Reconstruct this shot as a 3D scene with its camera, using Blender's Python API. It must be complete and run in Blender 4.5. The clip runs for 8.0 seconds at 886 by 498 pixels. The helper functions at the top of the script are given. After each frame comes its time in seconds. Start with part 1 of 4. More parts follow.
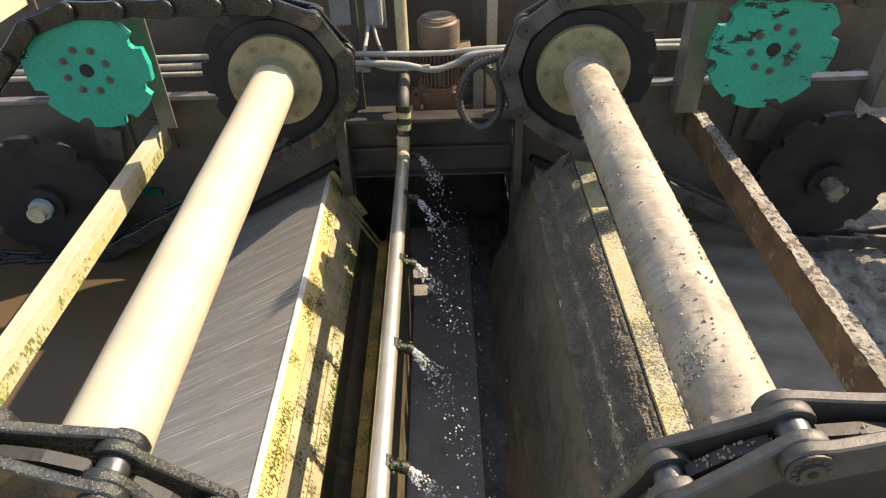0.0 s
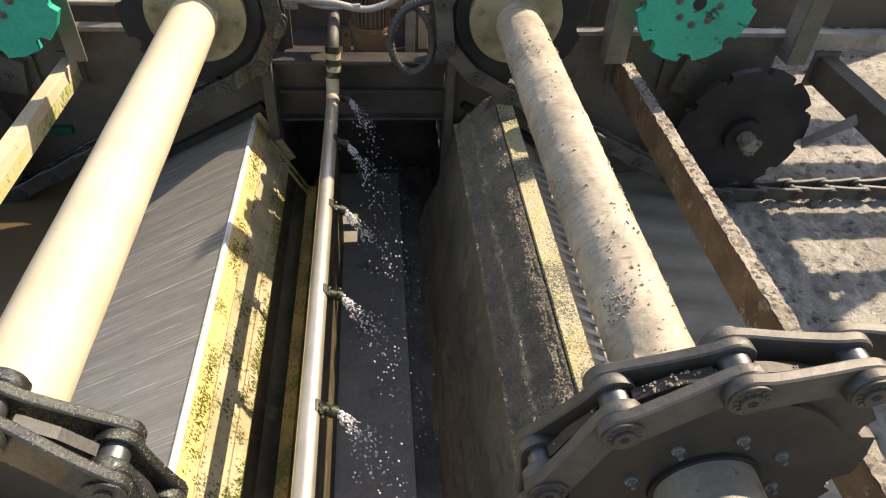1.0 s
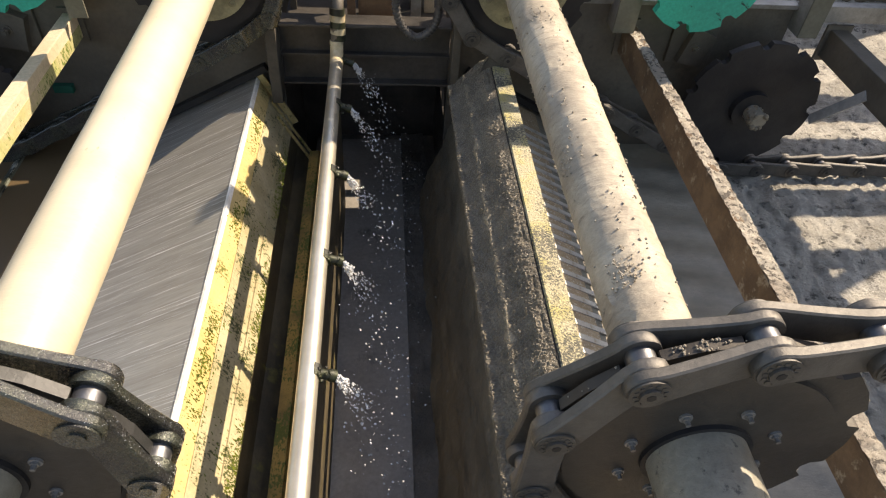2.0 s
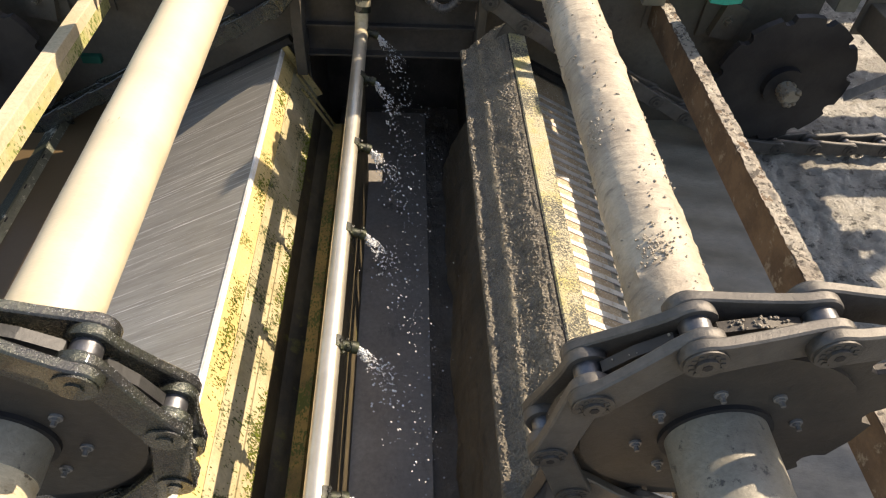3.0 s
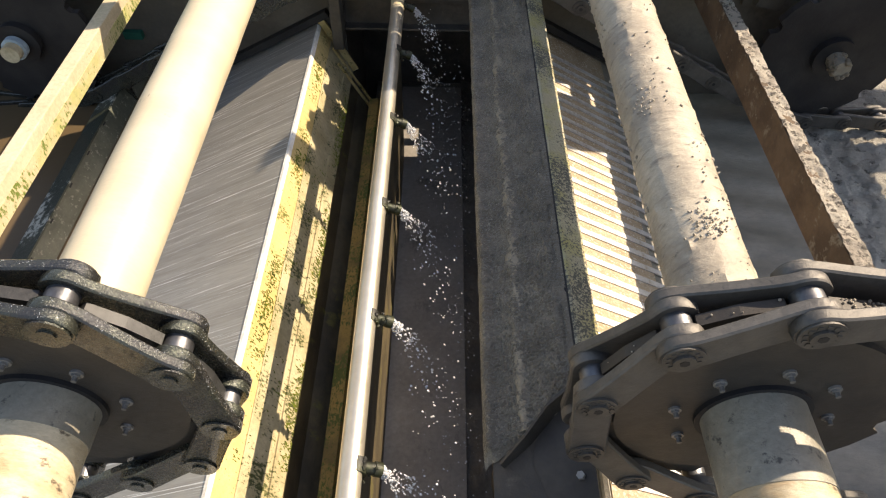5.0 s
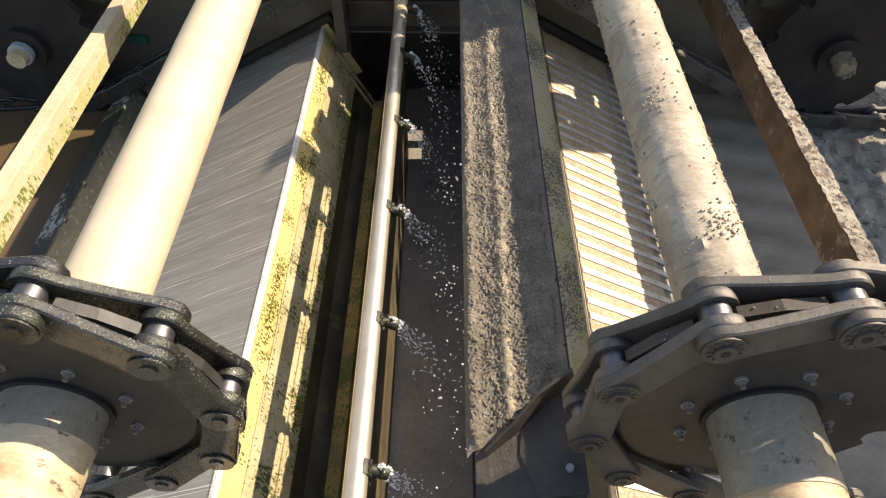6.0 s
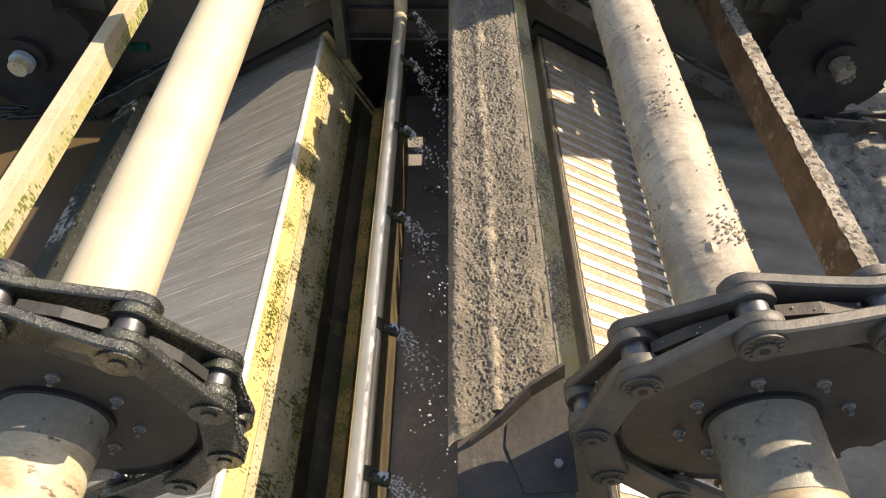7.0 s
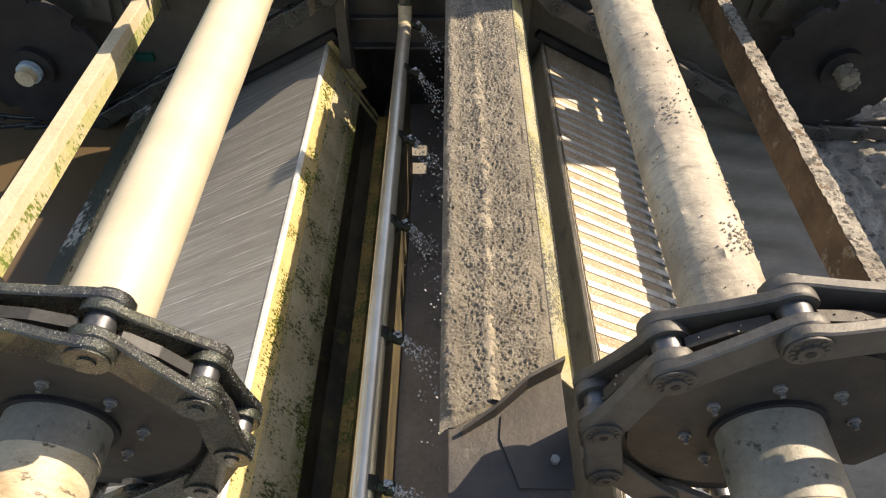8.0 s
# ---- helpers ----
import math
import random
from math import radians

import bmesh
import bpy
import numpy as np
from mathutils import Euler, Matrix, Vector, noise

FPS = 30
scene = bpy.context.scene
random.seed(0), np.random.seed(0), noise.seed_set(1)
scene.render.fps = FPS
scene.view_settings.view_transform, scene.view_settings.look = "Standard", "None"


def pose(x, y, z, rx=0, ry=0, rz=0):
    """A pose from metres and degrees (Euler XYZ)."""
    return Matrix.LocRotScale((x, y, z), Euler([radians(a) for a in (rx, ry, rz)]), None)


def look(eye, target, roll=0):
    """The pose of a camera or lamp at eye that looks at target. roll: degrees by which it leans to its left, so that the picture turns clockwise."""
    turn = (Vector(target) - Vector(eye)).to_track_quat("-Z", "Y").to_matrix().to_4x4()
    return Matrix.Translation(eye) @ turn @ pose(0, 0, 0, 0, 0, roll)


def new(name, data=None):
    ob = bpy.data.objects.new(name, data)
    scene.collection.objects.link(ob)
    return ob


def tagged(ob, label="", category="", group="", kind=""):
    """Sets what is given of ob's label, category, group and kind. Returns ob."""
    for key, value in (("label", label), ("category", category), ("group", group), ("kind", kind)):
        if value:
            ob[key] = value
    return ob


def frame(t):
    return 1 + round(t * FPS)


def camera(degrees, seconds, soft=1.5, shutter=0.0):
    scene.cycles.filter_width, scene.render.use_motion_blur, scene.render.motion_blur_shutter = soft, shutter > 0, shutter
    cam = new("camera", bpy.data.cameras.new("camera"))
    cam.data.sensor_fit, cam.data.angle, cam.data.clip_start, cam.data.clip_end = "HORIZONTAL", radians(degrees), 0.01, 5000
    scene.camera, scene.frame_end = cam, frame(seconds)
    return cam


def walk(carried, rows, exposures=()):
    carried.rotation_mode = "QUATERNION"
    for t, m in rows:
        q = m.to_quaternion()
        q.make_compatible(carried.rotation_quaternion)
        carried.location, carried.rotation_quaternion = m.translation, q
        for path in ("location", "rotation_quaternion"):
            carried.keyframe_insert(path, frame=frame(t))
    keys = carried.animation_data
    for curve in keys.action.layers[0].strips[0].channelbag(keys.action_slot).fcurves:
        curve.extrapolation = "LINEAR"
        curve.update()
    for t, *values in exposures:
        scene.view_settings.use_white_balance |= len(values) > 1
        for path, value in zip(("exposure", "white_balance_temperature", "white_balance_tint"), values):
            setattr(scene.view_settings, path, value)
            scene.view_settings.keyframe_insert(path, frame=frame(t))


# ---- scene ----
cam = camera(68.0, 8.0, soft=1.15)
PATH = [
    (0.0, pose(0, 0, 1.0, 52.33, 1.59, -0.56)),
    (0.5, pose(0, 0, 1.0, 50.26, -1.32, -4.05)),
    (1.0, pose(0, 0, 1.0, 47.75, -2.72, -4.87)),
    (1.5, pose(0, 0, 1.0, 46.20, -3.46, -4.64)),
    (3.0, pose(0, 0, 1.0, 42.60, -2.87, -1.87)),
    (3.5, pose(0, 0, 1.0, 41.71, -2.06, -0.82)),
    (4.0, pose(0, 0, 1.0, 40.92, -1.73, -0.16)),
    (4.5, pose(0, 0, 1.0, 40.39, -1.34, 0.34)),
    (6.0, pose(0, 0, 1.0, 40.58, -0.36, 0.50)),
    (6.5, pose(0, 0, 1.0, 40.81, -0.29, 0.41)),
    (7.0, pose(0, 0, 1.0, 41.12, -0.19, 0.36)),
    (7.5, pose(0, 0, 1.0, 41.49, -0.03, 0.45)),
    (8.0, pose(0, 0, 1.0, 41.83, 0.15, 0.54)),
]
walk(cam, PATH, [(0.0, 0.96, 7650, 15), (5.0, 0.95, 7650, 15), (7.0, 0.88, 7700, 15), (7.7, 0.86, 7700, 15), (8.0, 0.84, 7600, 14)])

# ---- light: low sun ahead and to one side, clear sky ----
SUN = Vector((1.0, 0.5, 1.0)).normalized()
world = bpy.data.worlds.new("sky")
scene.world = world
world.use_nodes = True
wn = world.node_tree
sky = wn.nodes.new("ShaderNodeTexSky")
sky.sky_type = "NISHITA"
sky.sun_disc = False
sky.sun_elevation = math.asin(SUN.z)
sky.sun_rotation = math.atan2(SUN.x, SUN.y)
wn.links.new(sky.outputs[0], wn.nodes["Background"].inputs[0])
wn.nodes["Background"].inputs[1].default_value = 0.15
sun_data = bpy.data.lights.new("sun", "SUN")
sun_data.energy = 4.6
sun_data.angle = radians(0.53)
sun_data.color = (1.0, 0.93, 0.8)
sun = new("sun", sun_data)
sun.matrix_world = look(SUN * 20, (0, 0, 0))


# ---- materials ----
def nodes_of(name):
    m = bpy.data.materials.new(name)
    m.use_nodes = True
    return m, m.node_tree.nodes, m.node_tree.links, m.node_tree.nodes["Principled BSDF"]


def ramp_node(n, stops):
    r = n.new("ShaderNodeValToRGB")
    r.color_ramp.elements[0].position, r.color_ramp.elements[0].color = stops[0][0], (*stops[0][1], 1)
    r.color_ramp.elements[1].position, r.color_ramp.elements[1].color = stops[-1][0], (*stops[-1][1], 1)
    for p, c in stops[1:-1]:
        r.color_ramp.elements.new(p).color = (*c, 1)
    return r


def noise_node(n, l, scale, detail=6, rough=0.6, stretch=(1, 1, 1), seed=0.0):
    tc = n.new("ShaderNodeTexCoord")
    mp = n.new("ShaderNodeMapping")
    mp.inputs["Scale"].default_value = stretch
    mp.inputs["Location"].default_value = (seed, seed * 0.7, seed * 1.3)
    t = n.new("ShaderNodeTexNoise")
    t.inputs["Scale"].default_value = scale
    t.inputs["Detail"].default_value = detail
    t.inputs["Roughness"].default_value = rough
    l.new(tc.outputs["Object"], mp.inputs[0])
    l.new(mp.outputs[0], t.inputs["Vector"])
    return t


def surface(name, base, stain, rough=0.6, metal=0.0, scale=6.0, fine=60.0, bump=0.3, stretch=(1, 1, 1), stains=(0.42, 0.62),
            spots=None, spot_at=(0.6, 0.68), spot_scale=14.0, spot_stretch=(1, 1, 1), rough_var=0.2, bump_dist=0.004, seed=0.0, coat=0.0, cluster=0.0, cluster_mix=0.5, grain_mix=0.7):
    """Base colour with broad stains, fine grain in bump and gloss, and optional spots of a third colour."""
    m, n, l, p = nodes_of(name)
    big = noise_node(n, l, scale, 5, 0.6, stretch, seed)
    small = noise_node(n, l, fine, 8, 0.7, stretch, seed + 3)
    r = ramp_node(n, [(stains[0], base), (stains[1], stain)])
    l.new(big.outputs[0], r.inputs[0])
    grain = ramp_node(n, [(0.25, (0.62, 0.62, 0.62)), (0.75, (1.25, 1.25, 1.25))])
    l.new(small.outputs[0], grain.inputs[0])
    mul = n.new("ShaderNodeMix")
    mul.data_type, mul.blend_type = "RGBA", "MULTIPLY"
    mul.inputs[0].default_value = grain_mix
    l.new(r.outputs[0], mul.inputs[6])
    l.new(grain.outputs[0], mul.inputs[7])
    colour = mul.outputs[2]
    if spots:
        sp = noise_node(n, l, spot_scale, 9, 0.68, spot_stretch, seed + 8)
        mask = ramp_node(n, [(spot_at[0], (0, 0, 0)), (spot_at[1], (1, 1, 1))])
        if cluster:
            cl = noise_node(n, l, cluster, 3, 0.5, (1, 1, 1), seed + 21)
            both = n.new("ShaderNodeMix")
            both.inputs[0].default_value = cluster_mix
            l.new(sp.outputs[0], both.inputs[2])
            l.new(cl.outputs[0], both.inputs[3])
            l.new(both.outputs[0], mask.inputs[0])
        else:
            l.new(sp.outputs[0], mask.inputs[0])
        mix = n.new("ShaderNodeMix")
        mix.data_type = "RGBA"
        l.new(mask.outputs[0], mix.inputs[0])
        l.new(colour, mix.inputs[6])
        mix.inputs[7].default_value = (*spots, 1)
        colour = mix.outputs[2]
    l.new(colour, p.inputs["Base Color"])
    rr = n.new("ShaderNodeMapRange")
    rr.inputs[3].default_value, rr.inputs[4].default_value = max(0.05, rough - rough_var), min(1, rough + rough_var)
    l.new(small.outputs[0], rr.inputs[0])
    l.new(rr.outputs[0], p.inputs["Roughness"])
    p.inputs["Metallic"].default_value = metal
    p.inputs["Coat Weight"].default_value = coat
    add = n.new("ShaderNodeMath")
    add.operation = "ADD"
    l.new(small.outputs[0], add.inputs[0])
    l.new(big.outputs[0], add.inputs[1])
    b = n.new("ShaderNodeBump")
    b.inputs["Strength"].default_value = bump
    b.inputs["Distance"].default_value = bump_dist
    l.new(add.outputs[0], b.inputs["Height"])
    l.new(b.outputs[0], p.inputs["Normal"])
    return m


CREAM = surface("cream_paint", (0.595, 0.515, 0.362), (0.525, 0.447, 0.306), 0.38, 0, 2.2, 90, 0.08, (0.6, 3, 0.6), (0.4, 0.65),
                (0.26, 0.21, 0.13), (0.665, 0.72), 13, (1, 0.6, 1), grain_mix=0.3)
CREAM_FLANGE = surface("dirty_cream_paint", (0.34, 0.295, 0.16), (0.22, 0.19, 0.105), 0.55, 0, 9, 80, 0.2)
MUDDY_PAINT = surface("muddy_paint", (0.50, 0.43, 0.32), (0.33, 0.28, 0.21), 0.5, 0, 5, 55, 0.6, (1, 1.6, 1), (0.38, 0.62),
                      (0.22, 0.185, 0.14), (0.56, 0.66), 17, (0.8, 3.2, 0.8))
MUD_CLOD = surface("drying_mud_clods", (0.46, 0.40, 0.31), (0.30, 0.255, 0.19), 0.45, 0, 20, 140, 0.8)
BLACK_RUBBER = surface("black_grimy_steel", (0.014, 0.013, 0.014), (0.028, 0.026, 0.025), 0.6, 0.2, 6, 60, 0.3)
WET_BLACK = surface("wet_blackened_steel", (0.078, 0.069, 0.06), (0.04, 0.036, 0.032), 0.4, 0.1, 5, 60, 0.4)
GREEN_DULL = surface("dull_dark_green_paint", (0.0, 0.10, 0.065), (0.0, 0.07, 0.045), 0.6, 0, 5, 60, 0.2)
DISC_GRIME = surface("sprocket_grime", (0.044, 0.038, 0.032), (0.067, 0.057, 0.046), 0.55, 0.3, 5, 60, 0.35)
CHAIN_WET = surface("wet_chain_steel", (0.036, 0.036, 0.035), (0.056, 0.06, 0.045), 0.26, 0.55, 14, 200, 0.5, coat=0.45, rough_var=0.2)
TOOTH_WET = surface("wet_tooth_steel", (0.06, 0.059, 0.057), (0.04, 0.04, 0.038), 0.48, 0.5, 10, 120, 0.3)
CHAIN_DUSTY = surface("dusty_chain_steel", (0.09, 0.083, 0.073), (0.13, 0.119, 0.104), 0.5, 0.45, 12, 120, 0.35)
BARREL = surface("worn_barrel_steel", (0.21, 0.212, 0.217), (0.13, 0.13, 0.135), 0.42, 0.85, 18, 120, 0.2)
STUB_SHADED = surface("shaded_stub_paint", (0.30, 0.275, 0.215), (0.22, 0.195, 0.15), 0.4, 0.1, 6, 70, 0.5, (1, 1, 1), (0.4, 0.6),
                     (0.085, 0.078, 0.066), (0.57, 0.63), 38)
STUB_RUST = surface("worn_rusty_cream_paint", (0.58, 0.49, 0.33), (0.42, 0.31, 0.18), 0.32, 0, 7, 60, 0.5, (1, 2.5, 1), (0.45, 0.62),
                    (0.12, 0.09, 0.06), (0.58, 0.64), 24, (1, 2, 1))
BRUSHED = surface("scraped_stainless_sheet", (0.42, 0.40, 0.36), (0.33, 0.31, 0.275), 0.42, 0.45, 3.5, 30, 0.25, (0.35, 5.5, 0.35),
                  (0.4, 0.65), (0.78, 0.765, 0.73), (0.57, 0.62), 7, (0.22, 18, 0.22), 0.1, 0.0012)
MOSS = surface("cream_paint_with_moss", (0.56, 0.425, 0.19), (0.48, 0.345, 0.125), 0.7, 0, 6, 70, 0.35, (1, 1, 1), (0.4, 0.65),
               (0.10, 0.105, 0.012), (0.56, 0.585), 120, (0.8, 1.3, 0.8), cluster=8.0, cluster_mix=0.4)
MOSS_LOW = surface("shaded_paint_with_moss", (0.47, 0.395, 0.24), (0.36, 0.30, 0.16), 0.6, 0, 6, 70, 0.5, (1, 1, 1), (0.4, 0.62),
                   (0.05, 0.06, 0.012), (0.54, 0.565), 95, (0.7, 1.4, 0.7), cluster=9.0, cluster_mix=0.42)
MOSS_TUFT = surface("bright_green_moss", (0.185, 0.215, 0.02), (0.085, 0.11, 0.012), 0.85, 0, 30, 200, 0.5)
OCHRE = surface("ochre_stain_with_moss", (0.33, 0.21, 0.055), (0.17, 0.115, 0.036), 0.75, 0, 7, 70, 0.5, (1, 1, 1), (0.4, 0.62),
                (0.085, 0.10, 0.014), (0.51, 0.545), 120, (1.2, 0.6, 1), cluster=9, cluster_mix=0.4)
MOSS_DARK = surface("dark_mossy_brown", (0.12, 0.092, 0.048), (0.06, 0.048, 0.028), 0.6, 0, 9, 60, 0.6, (1, 0.6, 1), (0.4, 0.6),
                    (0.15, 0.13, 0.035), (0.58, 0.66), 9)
BEAM_PAINT = surface("cream_painted_beam", (0.57, 0.475, 0.33), (0.49, 0.40, 0.26), 0.6, 0, 6, 80, 0.25, (1, 1, 1), (0.42, 0.65),
                     (0.20, 0.20, 0.08), (0.62, 0.66), 60, (1, 0.5, 1.0), cluster=4.0, cluster_mix=0.45)
BEAM_MOSS = surface("cream_paint_with_algae", (0.52, 0.43, 0.27), (0.40, 0.38, 0.16), 0.65, 0, 5, 80, 0.3, (1, 1, 1), (0.42, 0.6),
                    (0.11, 0.15, 0.02), (0.535, 0.575), 70, (1, 1.2, 0.6), cluster=7.0, cluster_mix=0.35)
BEAM_RUST = surface("rusty_muddy_beam", (0.165, 0.11, 0.066), (0.10, 0.066, 0.04), 0.8, 0, 9, 80, 0.7, (1, 1, 1), (0.4, 0.6),
                    (0.25, 0.21, 0.155), (0.58, 0.64), 18)
FRAME = surface("weathered_grey_steel", (0.135, 0.118, 0.093), (0.085, 0.073, 0.057), 0.6, 0.15, 3, 50, 0.4, (1, 1, 1), (0.38, 0.62),
                (0.06, 0.054, 0.045), (0.58, 0.68), 5)
POST = surface("pale_grey_post_paint", (0.17, 0.16, 0.12), (0.125, 0.117, 0.085), 0.6, 0.1, 4, 60, 0.3)
FRAME_EDGE = surface("bare_steel_edge", (0.30, 0.29, 0.27), (0.20, 0.19, 0.175), 0.45, 0.5, 9, 70, 0.2)
GREEN = surface("green_enamel", (0.005, 0.40, 0.275), (0.005, 0.34, 0.23), 0.4, 0, 4, 80, 0.03)
GREEN_DIRTY = surface("streaked_green_enamel", (0.005, 0.42, 0.28), (0.005, 0.35, 0.24), 0.42, 0, 4, 80, 0.05, (1, 1, 1), (0.4, 0.6),
                      (0.010, 0.035, 0.025), (0.585, 0.61), 8, (2.2, 1, 0.8))
STEEL_PIPE = surface("dull_stainless_pipe", (0.72, 0.655, 0.53), (0.60, 0.53, 0.41), 0.34, 0.78, 5, 40, 0.03, (1, 1, 1), (0.4, 0.65),
                     (0.36, 0.29, 0.18), (0.62, 0.72), 6, (1, 0.5, 1), grain_mix=0.15, rough_var=0.08)
FITTING = surface("dark_pipe_fitting", (0.018, 0.018, 0.015), (0.04, 0.045, 0.02), 0.45, 0.3, 20, 120, 0.4)
TAPE_WHITE = surface("cream_pipe_tape", (0.55, 0.47, 0.31), (0.42, 0.33, 0.19), 0.5, 0, 12, 80, 0.2)
TROUGH = surface("wet_trough_floor", (0.305, 0.275, 0.24), (0.225, 0.203, 0.177), 0.45, 0.0, 3, 60, 0.35, (1, 1, 1), (0.38, 0.64),
                 (0.10, 0.09, 0.078), (0.60, 0.70), 7, (1, 0.6, 1))
TROUGH_DARK = surface("wet_black_silt", (0.165, 0.145, 0.12), (0.10, 0.088, 0.072), 0.4, 0, 4, 60, 0.8, bump_dist=0.012)
MUD = surface("wet_brown_mud", (0.25, 0.205, 0.14), (0.175, 0.145, 0.10), 0.5, 0, 3.5, 60, 0.8, (1, 1, 1), (0.4, 0.62),
              (0.12, 0.10, 0.075), (0.56, 0.66), 11, (1, 0.55, 1), bump_dist=0.008)
MUD_PEBBLY = surface("gritty_grey_brown_mud", (0.235, 0.202, 0.15), (0.15, 0.129, 0.096), 0.32, 0, 14, 230, 1.0, (1, 1, 1), (0.38, 0.62),
                     (0.34, 0.30, 0.232), (0.55, 0.62), 150, bump_dist=0.005, cluster=16.0, cluster_mix=0.25)
SILT = surface("pale_ochre_silt", (0.38, 0.32, 0.225), (0.27, 0.225, 0.155), 0.5, 0, 16, 150, 0.9, (1, 1, 1), (0.4, 0.62),
               (0.16, 0.14, 0.105), (0.55, 0.60), 90, bump_dist=0.006)
MUD_SMOOTH = surface("smooth_grey_brown_sludge", (0.27, 0.243, 0.19), (0.20, 0.18, 0.14), 0.36, 0, 3, 18, 0.4, (1, 1.8, 1), bump_dist=0.010)
CRUST = surface("dry_mud_crust", (0.60, 0.56, 0.48), (0.37, 0.34, 0.285), 0.38, 0, 5, 75, 1.0, (1, 1, 1), (0.4, 0.6),
                (0.10, 0.092, 0.076), (0.555, 0.63), 17, bump_dist=0.03, rough_var=0.3)
SPECKLED = surface("speckled_wet_plate", (0.026, 0.032, 0.02), (0.045, 0.05, 0.034), 0.45, 0.1, 8, 80, 0.5, (1, 1, 1), (0.4, 0.6),
                   (0.44, 0.43, 0.36), (0.555, 0.59), 42, (1, 0.8, 1), cluster=3.0, cluster_mix=0.5)
SLIMY = surface("grey_green_slimy_steel", (0.17, 0.17, 0.125), (0.10, 0.105, 0.075), 0.45, 0.1, 7, 80, 0.5, (1, 0.6, 1), (0.4, 0.62),
                (0.30, 0.29, 0.23), (0.58, 0.63), 60)
CRUST_PALE = surface("pale_crumbly_mud", (0.46, 0.41, 0.33), (0.33, 0.28, 0.22), 0.7, 0, 9, 80, 1.0, (1, 1, 1), (0.4, 0.6),
                     (0.085, 0.07, 0.055), (0.525, 0.57), 42, bump_dist=0.012)
GRIT = surface("pale_grit", (0.30, 0.263, 0.20), (0.17, 0.148, 0.112), 0.2, 0, 60, 200, 0.3, (1, 1, 1), (0.4, 0.6))
LEDGE = surface("mud_caked_pale_flange", (0.52, 0.465, 0.31), (0.50, 0.44, 0.17), 0.6, 0, 9, 150, 1.0, (1, 1, 1), (0.46, 0.66),
                (0.12, 0.115, 0.09), (0.522, 0.56), 150, bump_dist=0.008, cluster=5.0, cluster_mix=0.42)
SHADE_STEEL = surface("mottled_steel_with_shade", (0.062, 0.052, 0.041), (0.032, 0.028, 0.025), 0.6, 0.0, 6, 70, 0.8, (1, 1, 1), (0.4, 0.6),
                  (0.11, 0.099, 0.076), (0.56, 0.65), 14, cluster=6.0, cluster_mix=0.3)
SUNLIT_EDGE = surface("sunlit_white_edge", (0.78, 0.76, 0.71), (0.62, 0.59, 0.53), 0.5, 0.05, 12, 90, 0.3)
WEAR = surface("polished_wear_steel", (0.64, 0.61, 0.57), (0.47, 0.43, 0.38), 0.4, 0.35, 12, 90, 0.4, (1, 1, 1), (0.4, 0.62),
               (0.40, 0.33, 0.25), (0.56, 0.62), 40)
RUST_MUD = surface("ochre_mud_on_steel", (0.46, 0.35, 0.225), (0.36, 0.26, 0.155), 0.6, 0, 9, 110, 0.8, (1, 1, 1), (0.4, 0.62),
                   (0.60, 0.53, 0.42), (0.55, 0.60), 110, bump_dist=0.006)
MOTOR = surface("dusty_motor_paint", (0.23, 0.165, 0.115), (0.17, 0.12, 0.085), 0.6, 0.1, 8, 60, 0.2)
GEARBOX = surface("rusty_orange_gearbox", (0.30, 0.175, 0.09), (0.20, 0.11, 0.06), 0.65, 0.1, 9, 70, 0.4)
CABLE = surface("grey_cable_jacket", (0.40, 0.385, 0.34), (0.30, 0.29, 0.25), 0.5, 0, 12, 80, 0.1)
HOSE = surface("dark_corrugated_hose", (0.085, 0.08, 0.075), (0.13, 0.12, 0.11), 0.5, 0.2, 12, 80, 0.1)
GALV = surface("galvanised_steel", (0.36, 0.35, 0.32), (0.27, 0.26, 0.235), 0.5, 0.5, 7, 70, 0.15)
POLE_YELLOW = surface("pale_yellow_pole_paint", (0.55, 0.47, 0.28), (0.43, 0.36, 0.21), 0.5, 0, 4, 70, 0.15)
WALL = surface("stained_brown_wall", (0.165, 0.125, 0.085), (0.105, 0.08, 0.055), 0.85, 0, 2, 40, 0.4)
CONCRETE = surface("damp_concrete", (0.15, 0.14, 0.12), (0.095, 0.088, 0.075), 0.85, 0, 1.5, 40, 0.5)
BOX_PLASTIC = surface("grey_plastic_box", (0.34, 0.33, 0.31), (0.27, 0.26, 0.24), 0.5, 0, 5, 60, 0.08)
BLUE_CAP = surface("pale_blue_ring", (0.40, 0.50, 0.55), (0.30, 0.38, 0.42), 0.4, 0.1, 9, 60, 0.1)
WATER_M, _n, _l, _p = nodes_of("dark_process_water")
_p.inputs["Base Color"].default_value = (0.105, 0.072, 0.038, 1)
_p.inputs["Roughness"].default_value = 0.3
_p.inputs["Specular IOR Level"].default_value = 0.25
_w = noise_node(_n, _l, 16, 4, 0.5)
_b = _n.new("ShaderNodeBump")
_b.inputs["Strength"].default_value, _b.inputs["Distance"].default_value = 0.15, 0.01
_l.new(_w.outputs[0], _b.inputs["Height"])
_l.new(_b.outputs[0], _p.inputs["Normal"])
DROPS, _n, _l, _p = nodes_of("clear_water_drops")
_p.inputs["Base Color"].default_value = (0.95, 0.97, 1, 1)
_p.inputs["Roughness"].default_value = 0.05
_p.inputs["IOR"].default_value = 1.33
_p.inputs["Transmission Weight"].default_value = 0.55


